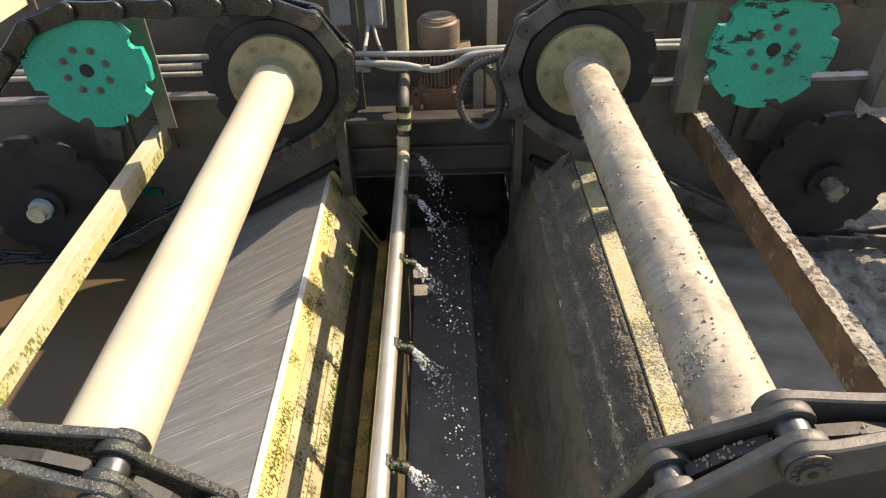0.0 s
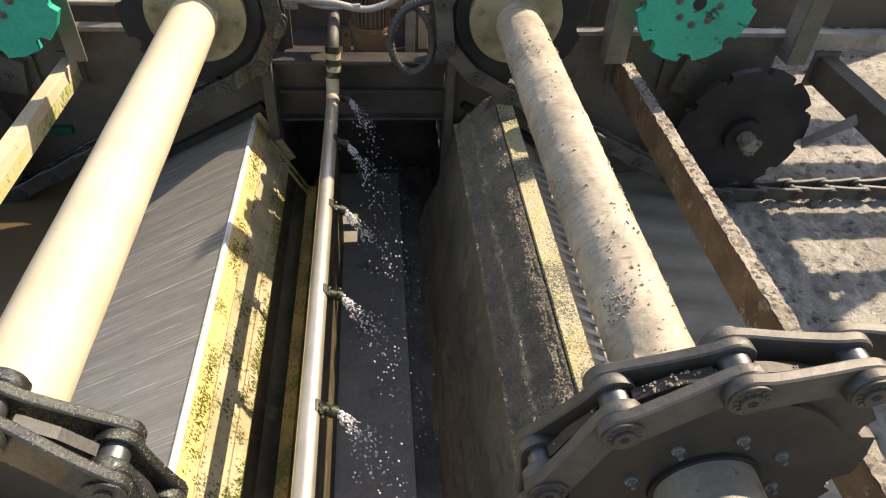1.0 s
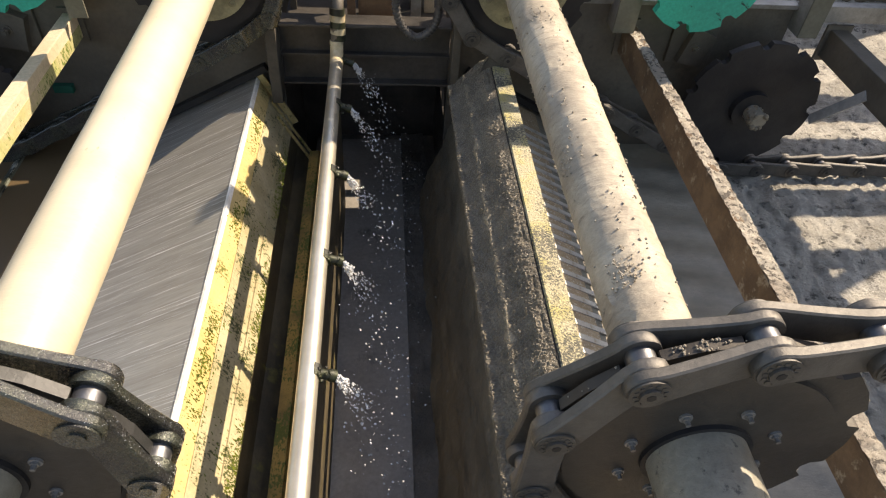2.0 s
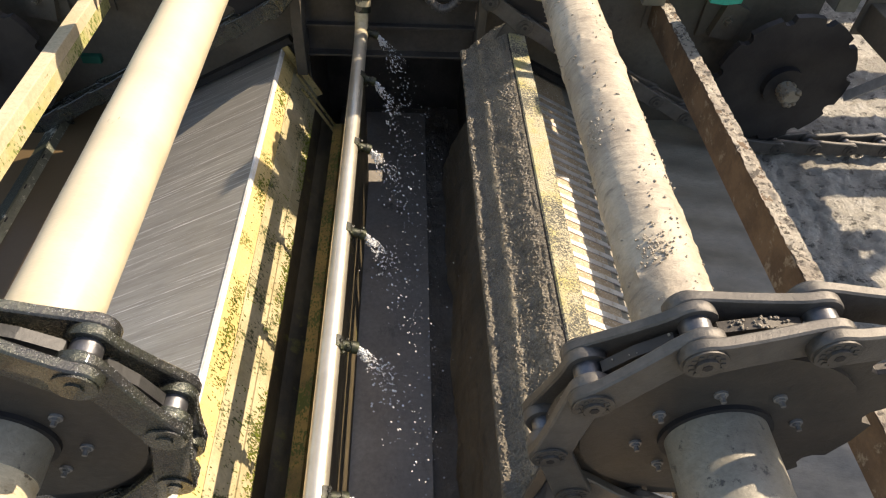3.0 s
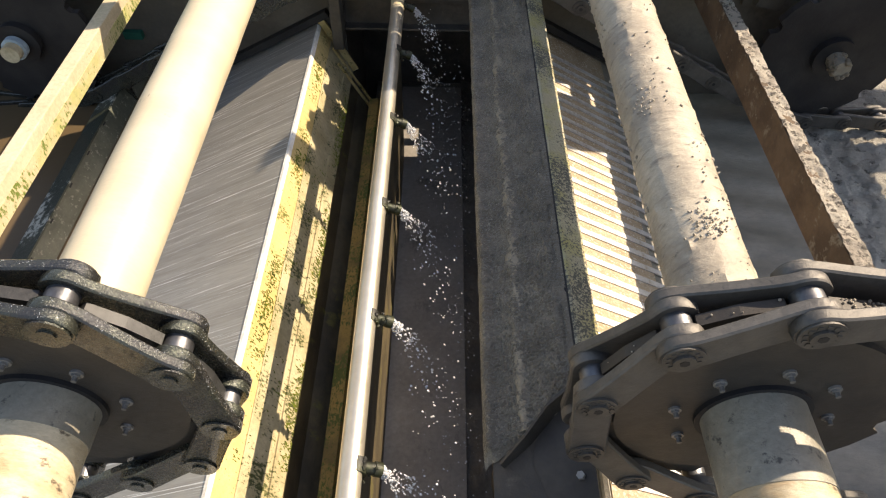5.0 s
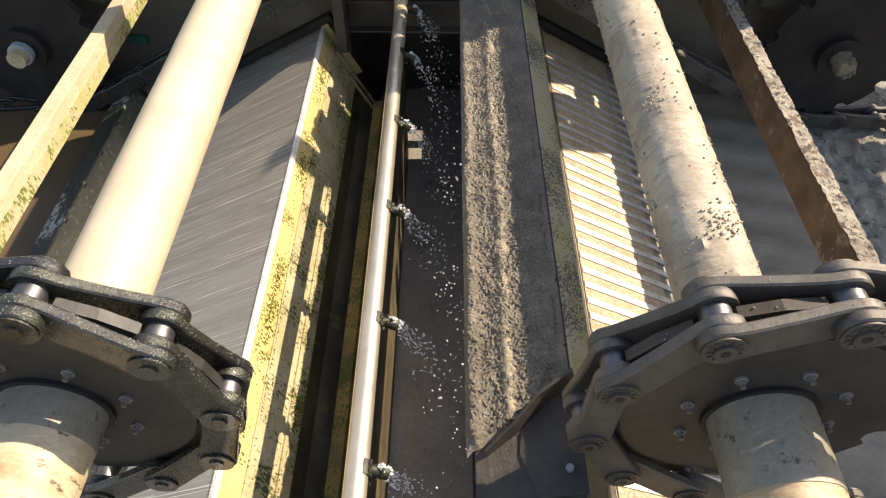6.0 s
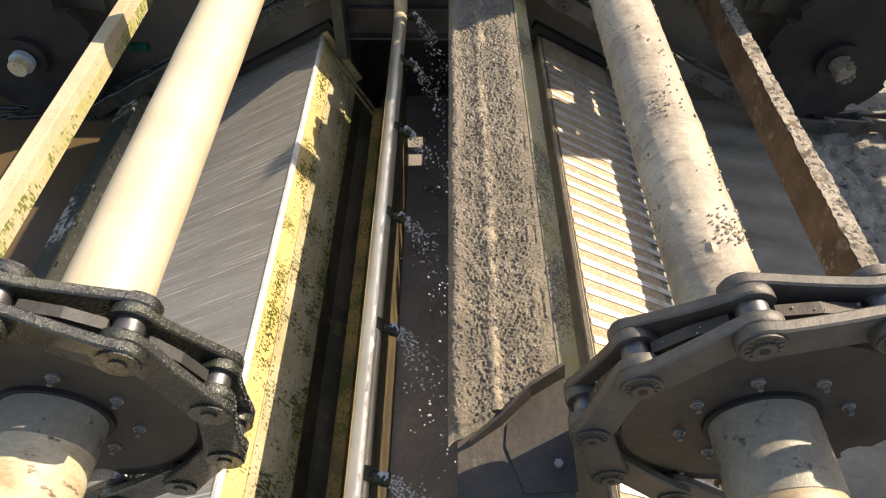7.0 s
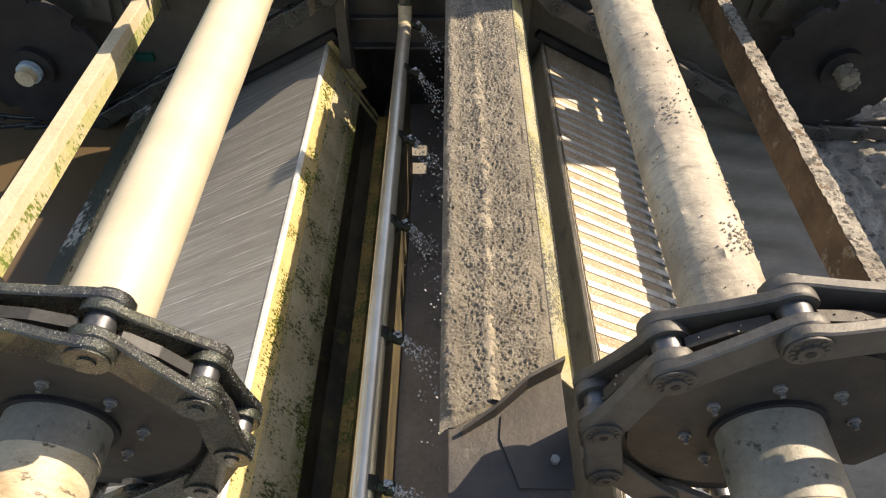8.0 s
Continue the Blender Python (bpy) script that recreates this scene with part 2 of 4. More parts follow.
FOAM, _n, _l, _p = nodes_of("white_water_foam")
_p.inputs["Base Color"].default_value = (0.86, 0.87, 0.88, 1)
_p.inputs["Roughness"].default_value = 0.12
_p.inputs["IOR"].default_value = 1.33
_p.inputs["Transmission Weight"].default_value = 0.45


# ---- mesh helpers ----
def part(name, bm, material, parent=None, label="", smooth=False):
    me = bpy.data.meshes.new(name)
    bmesh.ops.recalc_face_normals(bm, faces=bm.faces[:])
    bm.to_mesh(me)
    bm.free()
    me.materials.append(material)
    if smooth:
        for f in me.polygons:
            f.use_smooth = True
        me.set_sharp_from_angle(angle=radians(40))
    ob = new(name, me)
    if parent:
        ob.parent = parent
    return tagged(ob, label)


def thing(name, label, category, group="", kind=""):
    return tagged(new(name), label, category, group, kind)


def box(bm, a, b, bevel=0.0):
    g = bmesh.ops.create_cube(bm, size=1)
    v = g["verts"]
    for w in v:
        w.co = Vector([(a[i] + b[i]) / 2 + w.co[i] * (b[i] - a[i]) for i in range(3)])
    if bevel:
        e = list({x for w in v for x in w.link_edges})
        bmesh.ops.bevel(bm, geom=e, offset=bevel, segments=2, affect="EDGES", profile=0.6)
    return bm


def tube(bm, p, q, r, seg=20, r2=None, ends=True):
    p, q = Vector(p), Vector(q)
    d = q - p
    m = Matrix.Translation((p + q) / 2) @ d.to_track_quat("Z", "Y").to_matrix().to_4x4()
    bmesh.ops.create_cone(bm, cap_ends=ends, segments=seg, radius1=r, radius2=r if r2 is None else r2, depth=d.length, matrix=m)
    return bm


def prism(bm, pts, y0, y1):
    """A polygon of (x, z) drawn out from y0 to y1."""
    a = [bm.verts.new((x, y0, z)) for x, z in pts]
    b = [bm.verts.new((x, y1, z)) for x, z in pts]
    bm.faces.new(a)
    bm.faces.new(b[::-1])
    k = len(pts)
    for i in range(k):
        bm.faces.new((a[i], a[(i + 1) % k], b[(i + 1) % k], b[i]))
    return bm


def swept(name, pts, r, material, parent=None, label="", smooth_curve=True):
    """A round cable or rod along points, as a mesh."""
    pts = [Vector(p) for p in pts]
    if smooth_curve:
        fine = []
        for i in range(len(pts) - 1):
            p0, p1, p2, p3 = pts[max(i - 1, 0)], pts[i], pts[i + 1], pts[min(i + 2, len(pts) - 1)]
            for k in range(8):
                t = k / 8
                fine.append(0.5 * ((2 * p1) + (p2 - p0) * t + (2 * p0 - 5 * p1 + 4 * p2 - p3) * t * t + (3 * p1 - p0 - 3 * p2 + p3) * t ** 3))
        pts = fine + [pts[-1]]
    bm = bmesh.new()
    rings = []
    for i, p in enumerate(pts):
        d = (pts[min(i + 1, len(pts) - 1)] - pts[max(i - 1, 0)]).normalized()
        u = d.cross(Vector((0.13, 0.21, 0.97))).normalized()
        w = d.cross(u)
        rings.append([bm.verts.new(p + (u * math.cos(a) + w * math.sin(a)) * r) for a in (math.tau * k / 10 for k in range(10))])
    for a, b in zip(rings, rings[1:]):
        for k in range(10):
            bm.faces.new((a[k], a[(k + 1) % 10], b[(k + 1) % 10], b[k]))
    bm.faces.new(rings[0][::-1])
    bm.faces.new(rings[-1])
    return part(name, bm, material, parent, label, True)


def hexbolt(bm, x, y, z, r=0.011, h=0.012, out=-1, washer=True):
    if washer:
        tube(bm, (x, y, z), (x, y + out * 0.004, z), r * 1.5, 12)
    tube(bm, (x, y, z), (x, y + out * h, z), r, 6)
    tube(bm, (x, y + out * h, z), (x, y + out * (h + 0.008), z), r * 0.6, 8)


# ---- plan ----
XR, XL = 0.524, -0.639          # shaft axes, both at z = 0
R_PIPE, R_PIN, TEETH = 0.082, 0.28, 10
Y_NEAR, Y_FAR = 0.527, 2.405     # planes of the chains
Y_WALL = 2.60
OMEGA = 9.68                   # degrees a second
ARC = radians(360 / TEETH) * R_PIN
SPEED = radians(OMEGA) * R_PIN
IDLER, R_IDLER = (0.71, 0.055), 0.225
HOLD, R_HOLD = (1.09, -0.556), 0.30
HOLD_Z = HOLD[1] + 0.03
SLOPE = radians(27.03) + math.asin((R_HOLD - R_PIN) / math.hypot(*HOLD))
RIDGE_R, RIDGE_L = (0.411, -0.54), (-0.535, -0.54)
FLOOR_Z = -1.20


def path_point(s, turn):
    """(u, z) on the chain's line; u is outward from the shaft, s grows the way the chain runs, 0 over the shaft."""
    if s >= 0:
        if s <= IDLER[0]:
            return s, R_PIN
        a = (s - IDLER[0]) / R_IDLER
        if a <= turn:
            return IDLER[0] + R_IDLER * math.sin(a), IDLER[1] + R_IDLER * math.cos(a)
        k = s - IDLER[0] - R_IDLER * turn
        return (IDLER[0] + R_IDLER * math.sin(turn) + k * math.cos(turn), IDLER[1] + R_IDLER * math.cos(turn) - k * math.sin(turn))
    wrap = math.pi / 2 + math.pi / 2 - SLOPE
    if -s <= wrap * R_PIN:
        a = math.pi / 2 - s / R_PIN
        return R_PIN * math.cos(a), R_PIN * math.sin(a)
    k = -s - wrap * R_PIN
    n = (-math.sin(SLOPE), -math.cos(SLOPE))
    pm = (R_PIN * n[0], R_PIN * n[1])
    pd = (HOLD[0] + R_HOLD * n[0], HOLD[1] + R_HOLD * n[1])
    length = math.hypot(pd[0] - pm[0], pd[1] - pm[1])
    if k <= length:
        return pm[0] + (pd[0] - pm[0]) * k / length, pm[1] + (pd[1] - pm[1]) * k / length
    k -= length
    if k <= SLOPE * R_HOLD:
        a = -math.pi / 2 - SLOPE + k / R_HOLD
        return HOLD[0] + R_HOLD * math.cos(a), HOLD[1] + R_HOLD * math.sin(a)
    return HOLD[0] + k - SLOPE * R_HOLD, HOLD[1] - R_HOLD


def link_pose(side, s, y):
    """Pose of a link whose middle is at s: x the way it runs, z away from the shaft's side of the chain."""
    turn = radians(8 if side > 0 else 42)      # how far the chain bends down over its idler
    a, b = path_point(s - ARC / 2, turn), path_point(s + ARC / 2, turn)
    x0 = XR if side > 0 else XL
    ang = math.atan2(b[1] - a[1], b[0] - a[0])
    mx, mz = (a[0] + b[0]) / 2, (a[1] + b[1]) / 2
    if side > 0:
        return Matrix.Translation((x0 + mx, y, mz)) @ Matrix.Rotation(-ang, 4, "Y")
    return Matrix.Translation((x0 - mx, y, mz)) @ Matrix.Rotation(ang, 4, "Y") @ Matrix.Rotation(math.pi, 4, "Z")


PHASE = {1: -radians(110.9 - 90) * R_PIN - ARC / 2, -1: -radians(95.7 - 90) * R_PIN - ARC / 2}
MOVERS = []                     # (object, side, s at 7 s, y, its own place on the link)


# ---- setting ----
def ramp_point(side, k, up=0.0):
    """(x, z) on a ramp, k metres down from its ridge."""
    r = RIDGE_R if side > 0 else RIDGE_L
    return (r[0] + side * (k * math.cos(SLOPE) + up * math.sin(SLOPE)), r[1] - k * math.sin(SLOPE) + up * math.cos(SLOPE))


def setting():
    bm = bmesh.new()
    bmesh.ops.create_grid(bm, x_segments=40, y_segments=40, size=60, matrix=Matrix.Translation((0, 0, -1.42)))
    tagged(part("ground", bm, CONCRETE), "damp grey-brown concrete ground under the machines", "ground", kind="structure")
    # side frames behind the chains, open between the two machines
    for side, x0, x1, nm in ((-1, -3.6, -0.425, "wall_north_west"), (1, 0.295, 1.77, "wall_north_east")):
        wall = tagged(new(nm), "weathered grey steel side plate with a bare top edge", "wall", kind="structure")
        part("side_plate", box(bmesh.new(), (x0, Y_WALL, -1.4), (x1, Y_WALL + 0.012, -0.166)), FRAME, wall)
        part("top_rail", box(bmesh.new(), (x0, Y_WALL - 0.02, -0.164), (x1, Y_WALL + 0.03, -0.144), 0.003), FRAME_EDGE, wall, "bare steel top rail catching the sun")
    tagged(part("rail_north_east", box(bmesh.new(), (1.772, Y_WALL - 0.02, -0.216), (4.2, Y_WALL + 0.03, -0.144), 0.003), FRAME_EDGE), "weathered steel rail over the open sludge bed", "rail", kind="structure")
    for nm, a, b in (("wall_north", (-3.6, 3.45, -1.4), (1.05, 3.6, 0.55)), ("wall_north_recess", (1.15, 4.4, -1.4), (4.3, 4.55, 0.55)), ("wall_north_return", (1.05, 3.45, -1.4), (1.15, 4.55, 0.55))):
        tagged(part(nm, box(bmesh.new(), a, b), WALL), "dark brown stained rear wall", "wall", kind="structure")
    # walls of the sump behind the trough opening
    tagged(part("sump_wall_west", box(bmesh.new(), (-0.44, Y_WALL + 0.0135, -1.4), (-0.426, 3.15, -0.43)), WET_BLACK), "black wet steel wall beside the trough's end", "wall", kind="structure")
    # the eastern one is added to block sun; its two slots throw floor patches
    bm = bmesh.new()
    for pts in (((2.6135, -1.4), (3.15, -1.4), (3.15, -0.785), (2.6135, -0.785)), ((2.6135, -0.69), (3.15, -0.69), (3.15, -0.43), (2.6135, -0.43)), ((2.6135, -0.785), (2.677, -0.785), (2.721, -0.69), (2.6135, -0.69)),
                ((2.76, -0.785), (2.815, -0.785), (2.863, -0.69), (2.804, -0.69)), ((2.897, -0.785), (3.15, -0.785), (3.15, -0.69), (2.946, -0.69))):
        lo, hi = ([bm.verts.new((x, y, z)) for y, z in pts] for x in (0.296, 0.31))
        bm.faces.new(lo)
        bm.faces.new(hi[::-1])
        for k in range(4):
            bm.faces.new((lo[k], hi[k], hi[(k + 1) % 4], lo[(k + 1) % 4]))
    tagged(part("sun_slot_wall", bm, WET_BLACK), "black steel wall added to block sun, slotted for two floor patches", "wall", kind="structure")
    # channel beam that closes the middle trough
    cross = tagged(new("trough_end"), "dark wet steel channel across the trough's end", "channel beam", kind="structure")
    part("web", box(bmesh.new(), (-0.424, 2.62, -0.56), (0.294, 2.635, -0.292)), WET_BLACK, cross)
    part("top_flange", box(bmesh.new(), (-0.424, 2.56, -0.292), (0.294, 2.66, -0.28), 0.002), WET_BLACK, cross)
    part("middle_rib", box(bmesh.new(), (-0.424, 2.59, -0.44), (0.294, 2.62, -0.425), 0.002), WET_BLACK, cross)
    part("bottom_flange", box(bmesh.new(), (-0.424, 2.575, -0.565), (0.294, 2.62, -0.555), 0.002), WET_BLACK, cross)
    part("end_plate", box(bmesh.new(), (-0.424, 3.13, -1.4), (0.294, 3.145, -0.43)), WET_BLACK, cross, "black wet end plate")
    # frame cheeks beside the opening, down past the sprockets
    for x0, x1, nm in ((-0.47, -0.425, "cheek_west"), (0.295, 0.33, "cheek_east")):
        tagged(part(nm, box(bmesh.new(), (x0, 2.505, -0.62), (x1, Y_WALL - 0.002, 0.12), 0.004), FRAME), "grey steel frame cheek beside the trough opening", "frame post", kind="structure")
    # trough floor: a lighter raised sheet and a lower silted half
    tagged(part("floor", prism(bmesh.new(), [(-0.36, -1.4), (-0.36, FLOOR_Z - 0.02), (0.098, FLOOR_Z - 0.025), (0.4, FLOOR_Z - 0.02), (0.4, -1.4)], -0.599, 3.129), TROUGH_DARK),
           "black wet silted trough floor", "floor", kind="structure")
    tagged(part("floor_sheet", box(bmesh.new(), (-0.215, -0.6, FLOOR_Z - 0.018), (0.108, 3.05, FLOOR_Z + 0.004), 0.002), TROUGH), "wet grey steel sheet on the trough floor", "floor plate", kind="structure")


def outer_walls():
    for nm, a, b in (("wall_west", (-3.75, -0.7, -1.4), (-3.6, 2.6, -0.45)), ("wall_east", (4.3, -0.7, -1.4), (4.45, 4.55, -0.45)), ("wall_south", (-3.6, -0.7, -1.4), (4.3, -0.6, -0.45))):
        tagged(part(nm, box(bmesh.new(), a, b, 0.01), CONCRETE), "plain damp concrete tank wall", "wall", kind="structure")
    # plate, bars and legs added out of view to cast shade on the sludge
    guard = tagged(new("shade_plate"), "unseen steel plate added to shade the muddy machine's sludge", "guard plate", kind="structure")
    part("plate", box(bmesh.new(), (3.0, -0.02, 0.25), (3.01, 3.9, 1.5)), FRAME, guard)
    for y, w in ((0.9, 0.10), (1.55, 0.07), (2.36, 0.10), (2.69, 0.15), (3.06, 0.22), (3.46, 0.24)):
        part("shade_bar", box(bmesh.new(), (3.011, y, 0.25), (3.98, y + w, 0.30), 0.002), FRAME, guard)
    for y in (0.9, 2.72):
        part("stanchion", box(bmesh.new(), (3.98, y, -1.4), (4.04, y + 0.06, 1.5), 0.002), FRAME, guard)


outer_walls()


def ramps():
    y0, y1 = -0.5, Y_WALL - 0.004
    # clean machine: stainless ramp up to the ridge
    a, b = ramp_point(-1, 0), ramp_point(-1, 1.05)
    c, d = ramp_point(-1, 1.05, -0.006), ramp_point(-1, 0, -0.006)
    ramp = thing("scraper_ramp", "scraped stainless steel ramp sloping down into the tank", "ramp")
    part("sheet", prism(bmesh.new(), [a, b, c, d], y0, y1), BRUSHED, ramp)
    # sunlight along the plate's end is put into this strip's near-white colour
    part("ridge_edge", prism(bmesh.new(), [(a[0] - 0.006, a[1] + 0.0), (a[0] + 0.003, a[1] + 0.003), (a[0] + 0.011, a[1] - 0.011), (a[0] + 0.001, a[1] - 0.013)], y0, y1), SUNLIT_EDGE, ramp, "ridge edge coloured near white for the sun on it")
    # mossy back of the ridge
    back = thing("mossy_overflow_panel", "cream painted panel overgrown with green moss", "panel")
    q = (-0.406, -0.77)
    tx, tz = a[0] + 0.005, a[1] - 0.001
    # folded lips and seams along the panel
    ux, uz = q[0] - tx, q[1] - tz
    ul = math.hypot(ux, uz)
    ux, uz = ux / ul, uz / ul
    nx, nz = -uz, ux
    # lower strip: shade is mixed into its greyer base, under the moss
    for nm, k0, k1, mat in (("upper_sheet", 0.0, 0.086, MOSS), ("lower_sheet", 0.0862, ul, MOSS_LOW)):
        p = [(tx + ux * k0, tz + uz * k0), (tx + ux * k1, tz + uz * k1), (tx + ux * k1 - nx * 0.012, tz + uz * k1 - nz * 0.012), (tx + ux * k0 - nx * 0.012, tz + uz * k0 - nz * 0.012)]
        part(nm, prism(bmesh.new(), p, y0, y1), mat, back, "cream strip flecked with moss" if mat is MOSS else "lower strip with dark moss, its shade put into the grey")
    for k, w, h in ((0.085, 0.006, 0.003), (0.20, 0.012, 0.006)):
        p = [(tx + ux * k + nx * 0.0005, tz + uz * k + nz * 0.0005), (tx + ux * (k + w), tz + uz * (k + w)), (tx + ux * (k + w) + nx * h, tz + uz * (k + w) + nz * h), (tx + ux * k + nx * h, tz + uz * k + nz * h)]
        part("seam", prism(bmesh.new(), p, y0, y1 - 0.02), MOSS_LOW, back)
    for k0, k1, h, yy in ((-0.03, 0.26, 0.030, y1 - 0.03), (0.10, 0.52, 0.010, y1 - 0.075), (0.15, 0.52, 0.012, y1 - 0.125)):
        p = [(tx + ux * k0 + nx * h, tz + uz * k0 + nz * h), (tx + ux * k1 + nx * h, tz + uz * k1 + nz * h), (tx + ux * k1 + nx * 0.002, tz + uz * k1 + nz * 0.002), (tx + ux * k0 + nx * 0.002, tz + uz * k0 + nz * 0.002)]
        part("end_rail", prism(bmesh.new(), p, yy, yy + 0.010), MOSS, back, "mossy angle rail")
    # gutter and apron: the recess's deep shade is in their colour, with dark moss
    part("gutter", prism(bmesh.new(), [(-0.424, -0.80), (-0.395, -0.90), (-0.330, -0.945), (-0.330, -0.965), (-0.424, -0.93)], y0, y1), MOSS_DARK, back, "mossy gutter, darkened by recess shade in its colour")
    part("apron", box(bmesh.new(), (-0.435, y0, -1.4), (-0.425, y1, -0.772)), MOSS_DARK, back, "apron darkened to stand in for the recess's shade")
    # tufts of moss along the strip's middle, the seam and the lower edge
    rng, bm = random.Random(41), bmesh.new()
    for k, w, n in ((0.052, 0.013, 2600), (0.088, 0.006, 900), (ul - 0.012, 0.016, 2600), (0.16, 0.05, 700)):
        for _ in range(n):
            y = rng.uniform(0.1, y1 - 0.2)
            if noise.noise(Vector((y * 5, k * 9, 0.4))) + 0.5 * noise.noise(Vector((y * 23, k * 9, 2.0))) < rng.uniform(-0.15, 0.45):
                continue
            kk = min(ul - 0.001, max(0.006, k + rng.gauss(0, w)))
            c = Vector((tx + ux * kk + nx * 0.0005, y, tz + uz * kk + nz * 0.0005))
            r, h = rng.uniform(0.0012, 0.0032), rng.uniform(0.001, 0.0035)
            down = Vector((ux, rng.gauss(-0.35, 0.3), uz)).normalized() * r * rng.uniform(1.2, 3.0)
            side = Vector((0, 1, 0)) * r * 0.8
            top = bm.verts.new(c + Vector((nx, 0, nz)) * h)
            ring = [bm.verts.new(c + d) for d in (down, side, -down, -side)]
            for i in range(4):
                bm.faces.new((ring[i], ring[(i + 1) % 4], top))
    tagged(part("moss", bm, MOSS_TUFT, back, "tufts of bright green moss"), kind="stuff")
    # low kerb between the panel and the trough
    tagged(part("trough_kerb", prism(bmesh.new(), [(-0.325, -0.835), (-0.285, -0.83), (-0.278, -0.84), (-0.255, -1.23), (-0.35, -1.23)], y0, 2.45), OCHRE), "ochre stained mossy kerb along the trough", "kerb", kind="structure")
    # muddy machine
    a, b = ramp_point(1, 0), ramp_point(1, 1.05)
    c, d = ramp_point(1, 1.05, -0.006), ramp_point(1, 0, -0.006)
    ramp = thing("muddy_scraper_ramp", "steel scraper ramp streaked with ochre mud between bare wear strips", "ramp")
    part("sheet", prism(bmesh.new(), [a, d, c, b], y0, y1), MUD_SMOOTH, ramp)
    p0, p1 = ramp_point(1, 0.004, 0.001), ramp_point(1, 0.34, 0.001)
    p2, p3 = ramp_point(1, 0.34, 0.004), ramp_point(1, 0.004, 0.004)
    part("mud_film", prism(bmesh.new(), [p0, p1, p2, p3], y0, y1 - 0.03), RUST_MUD, ramp, "thin ochre mud film")
    random.seed(5)
    strip = None
    y = 0.42
    while y < 2.42:
        if strip is None:
            q0, q1, q2, q3 = ramp_point(1, 0.006, 0.004), ramp_point(1, 0.40, 0.004), ramp_point(1, 0.40, 0.0072), ramp_point(1, 0.006, 0.0072)
            bm = prism(bmesh.new(), [q0, q1, q2, q3], -0.011, 0.011)
            strip = part("wear_strip", bm, WEAR, ramp, "bare polished wear strip")
            strip.location.y = y
        else:
            o = new("wear_strip", strip.data)
            o.parent = ramp
            o.location.y = y
        y += 0.058 + random.uniform(-0.004, 0.004)
    back = thing("mud_coated_overflow_panel", "steel overflow panel coated in dark brown mud", "panel")
    part("sheet", prism(bmesh.new(), [(a[0] - 0.003, a[1] + 0.006), (a[0] + 0.003, a[1] - 0.02), (0.25, -1.24), (0.225, -1.23)], y0, y1), MUD, back)
    part("lip", prism(bmesh.new(), [(a[0] - 0.012, a[1] + 0.002), (a[0] - 0.0035, a[1] + 0.008), (a[0] - 0.010, a[1] - 0.03), (a[0] - 0.018, a[1] - 0.03)], y0, y1), MUD_CLOD, back, "mud-crusted lip")
    # mud layer plastered over the panel, uneven and run down towards the trough
    bm, rows = bmesh.new(), []
    for j in range(331):
        y = y0 + (y1 - 0.002 - y0) * j / 330
        row = []
        for i in range(61):
            f = i / 60
            x, z = a[0] - 0.016 + (0.205 - a[0] + 0.016) * f, a[1] - 0.012 + (-1.225 - a[1] + 0.012) * f
            h = 0.010 + 0.016 * noise.fractal(Vector((y * 3.2, f * 5, 1.0)), 0.8, 2.1, 5) + 0.012 * max(0, f - 0.55) + 0.006 * noise.noise(Vector((y * 30, f * 22, 6)))
            row.append(bm.verts.new((x - max(0.001, h) * min(1, f * 6), y, z - 0.3 * h * min(1, f * 6))))
        rows.append(row)
    for p, q in zip(rows, rows[1:]):
        for i in range(60):
            bm.faces.new((p[i], p[i + 1], q[i + 1], q[i]))
    tagged(part("mud_layer", bm, MUD, back, "uneven layer of brown mud", True), kind="stuff")


setting()
ramps()


def lumpy_sheet(name, x0, x1, y0, y1, z, amp, material, label, category, kind, nx=70, ny=70, freq=5.0, base=None):
    bm = bmesh.new()
    rows = []
    for j in range(ny + 1):
        row = []
        for i in range(nx + 1):
            x, y = x0 + (x1 - x0) * i / nx, y0 + (y1 - y0) * j / ny
            h = noise.fractal(Vector((x * freq, y * freq, 1.7)), 0.9, 2.1, 4) * amp
            row.append(bm.verts.new((x, y, (z if base is None else base(x, y)) + h)))
        rows.append(row)
    for j in range(ny):
        for i in range(nx):
            bm.faces.new((rows[j][i], rows[j][i + 1], rows[j + 1][i + 1], rows[j + 1][i]))
    return tagged(part(name, bm, material, None, "", True), label, category, kind=kind)


def tanks():
    bm = box(bmesh.new(), (-3.6, -0.5, -1.4), (-1.15, Y_WALL - 0.003, -0.84))
    tagged(part("water", bm, WATER_M), "dark brown process water in the tank", "water", kind="structure")
    def film(x, y):
        return max(RIDGE_R[1] - (x - RIDGE_R[0]) * math.tan(SLOPE) + 0.014, -0.885 + 0.006 * math.sin(y * 34 + 5 * math.sin(x * 4)))
    lumpy_sheet("sludge_film", 0.80, 1.60, -0.5, Y_WALL - 0.003, -0.9, 0.004, MUD_SMOOTH, "smooth grey rippled sludge on the lower ramp", "sludge", "stuff", 60, 180, 6.0, film)
    lumpy_sheet("trough_silt", 0.109, 0.235, -0.5, 3.12, FLOOR_Z - 0.008, 0.016, TROUGH_DARK, "wet dark silt banked along the trough floor", "silt", "stuff", 30, 400, 9.0)
    lumpy_sheet("sludge_crust", 1.50, 4.29, -0.5, 4.39, -0.905, 0.016, CRUST, "lumpy pale crust of drying sludge in the tank", "sludge", "stuff", 300, 420, 19.0)


tanks()


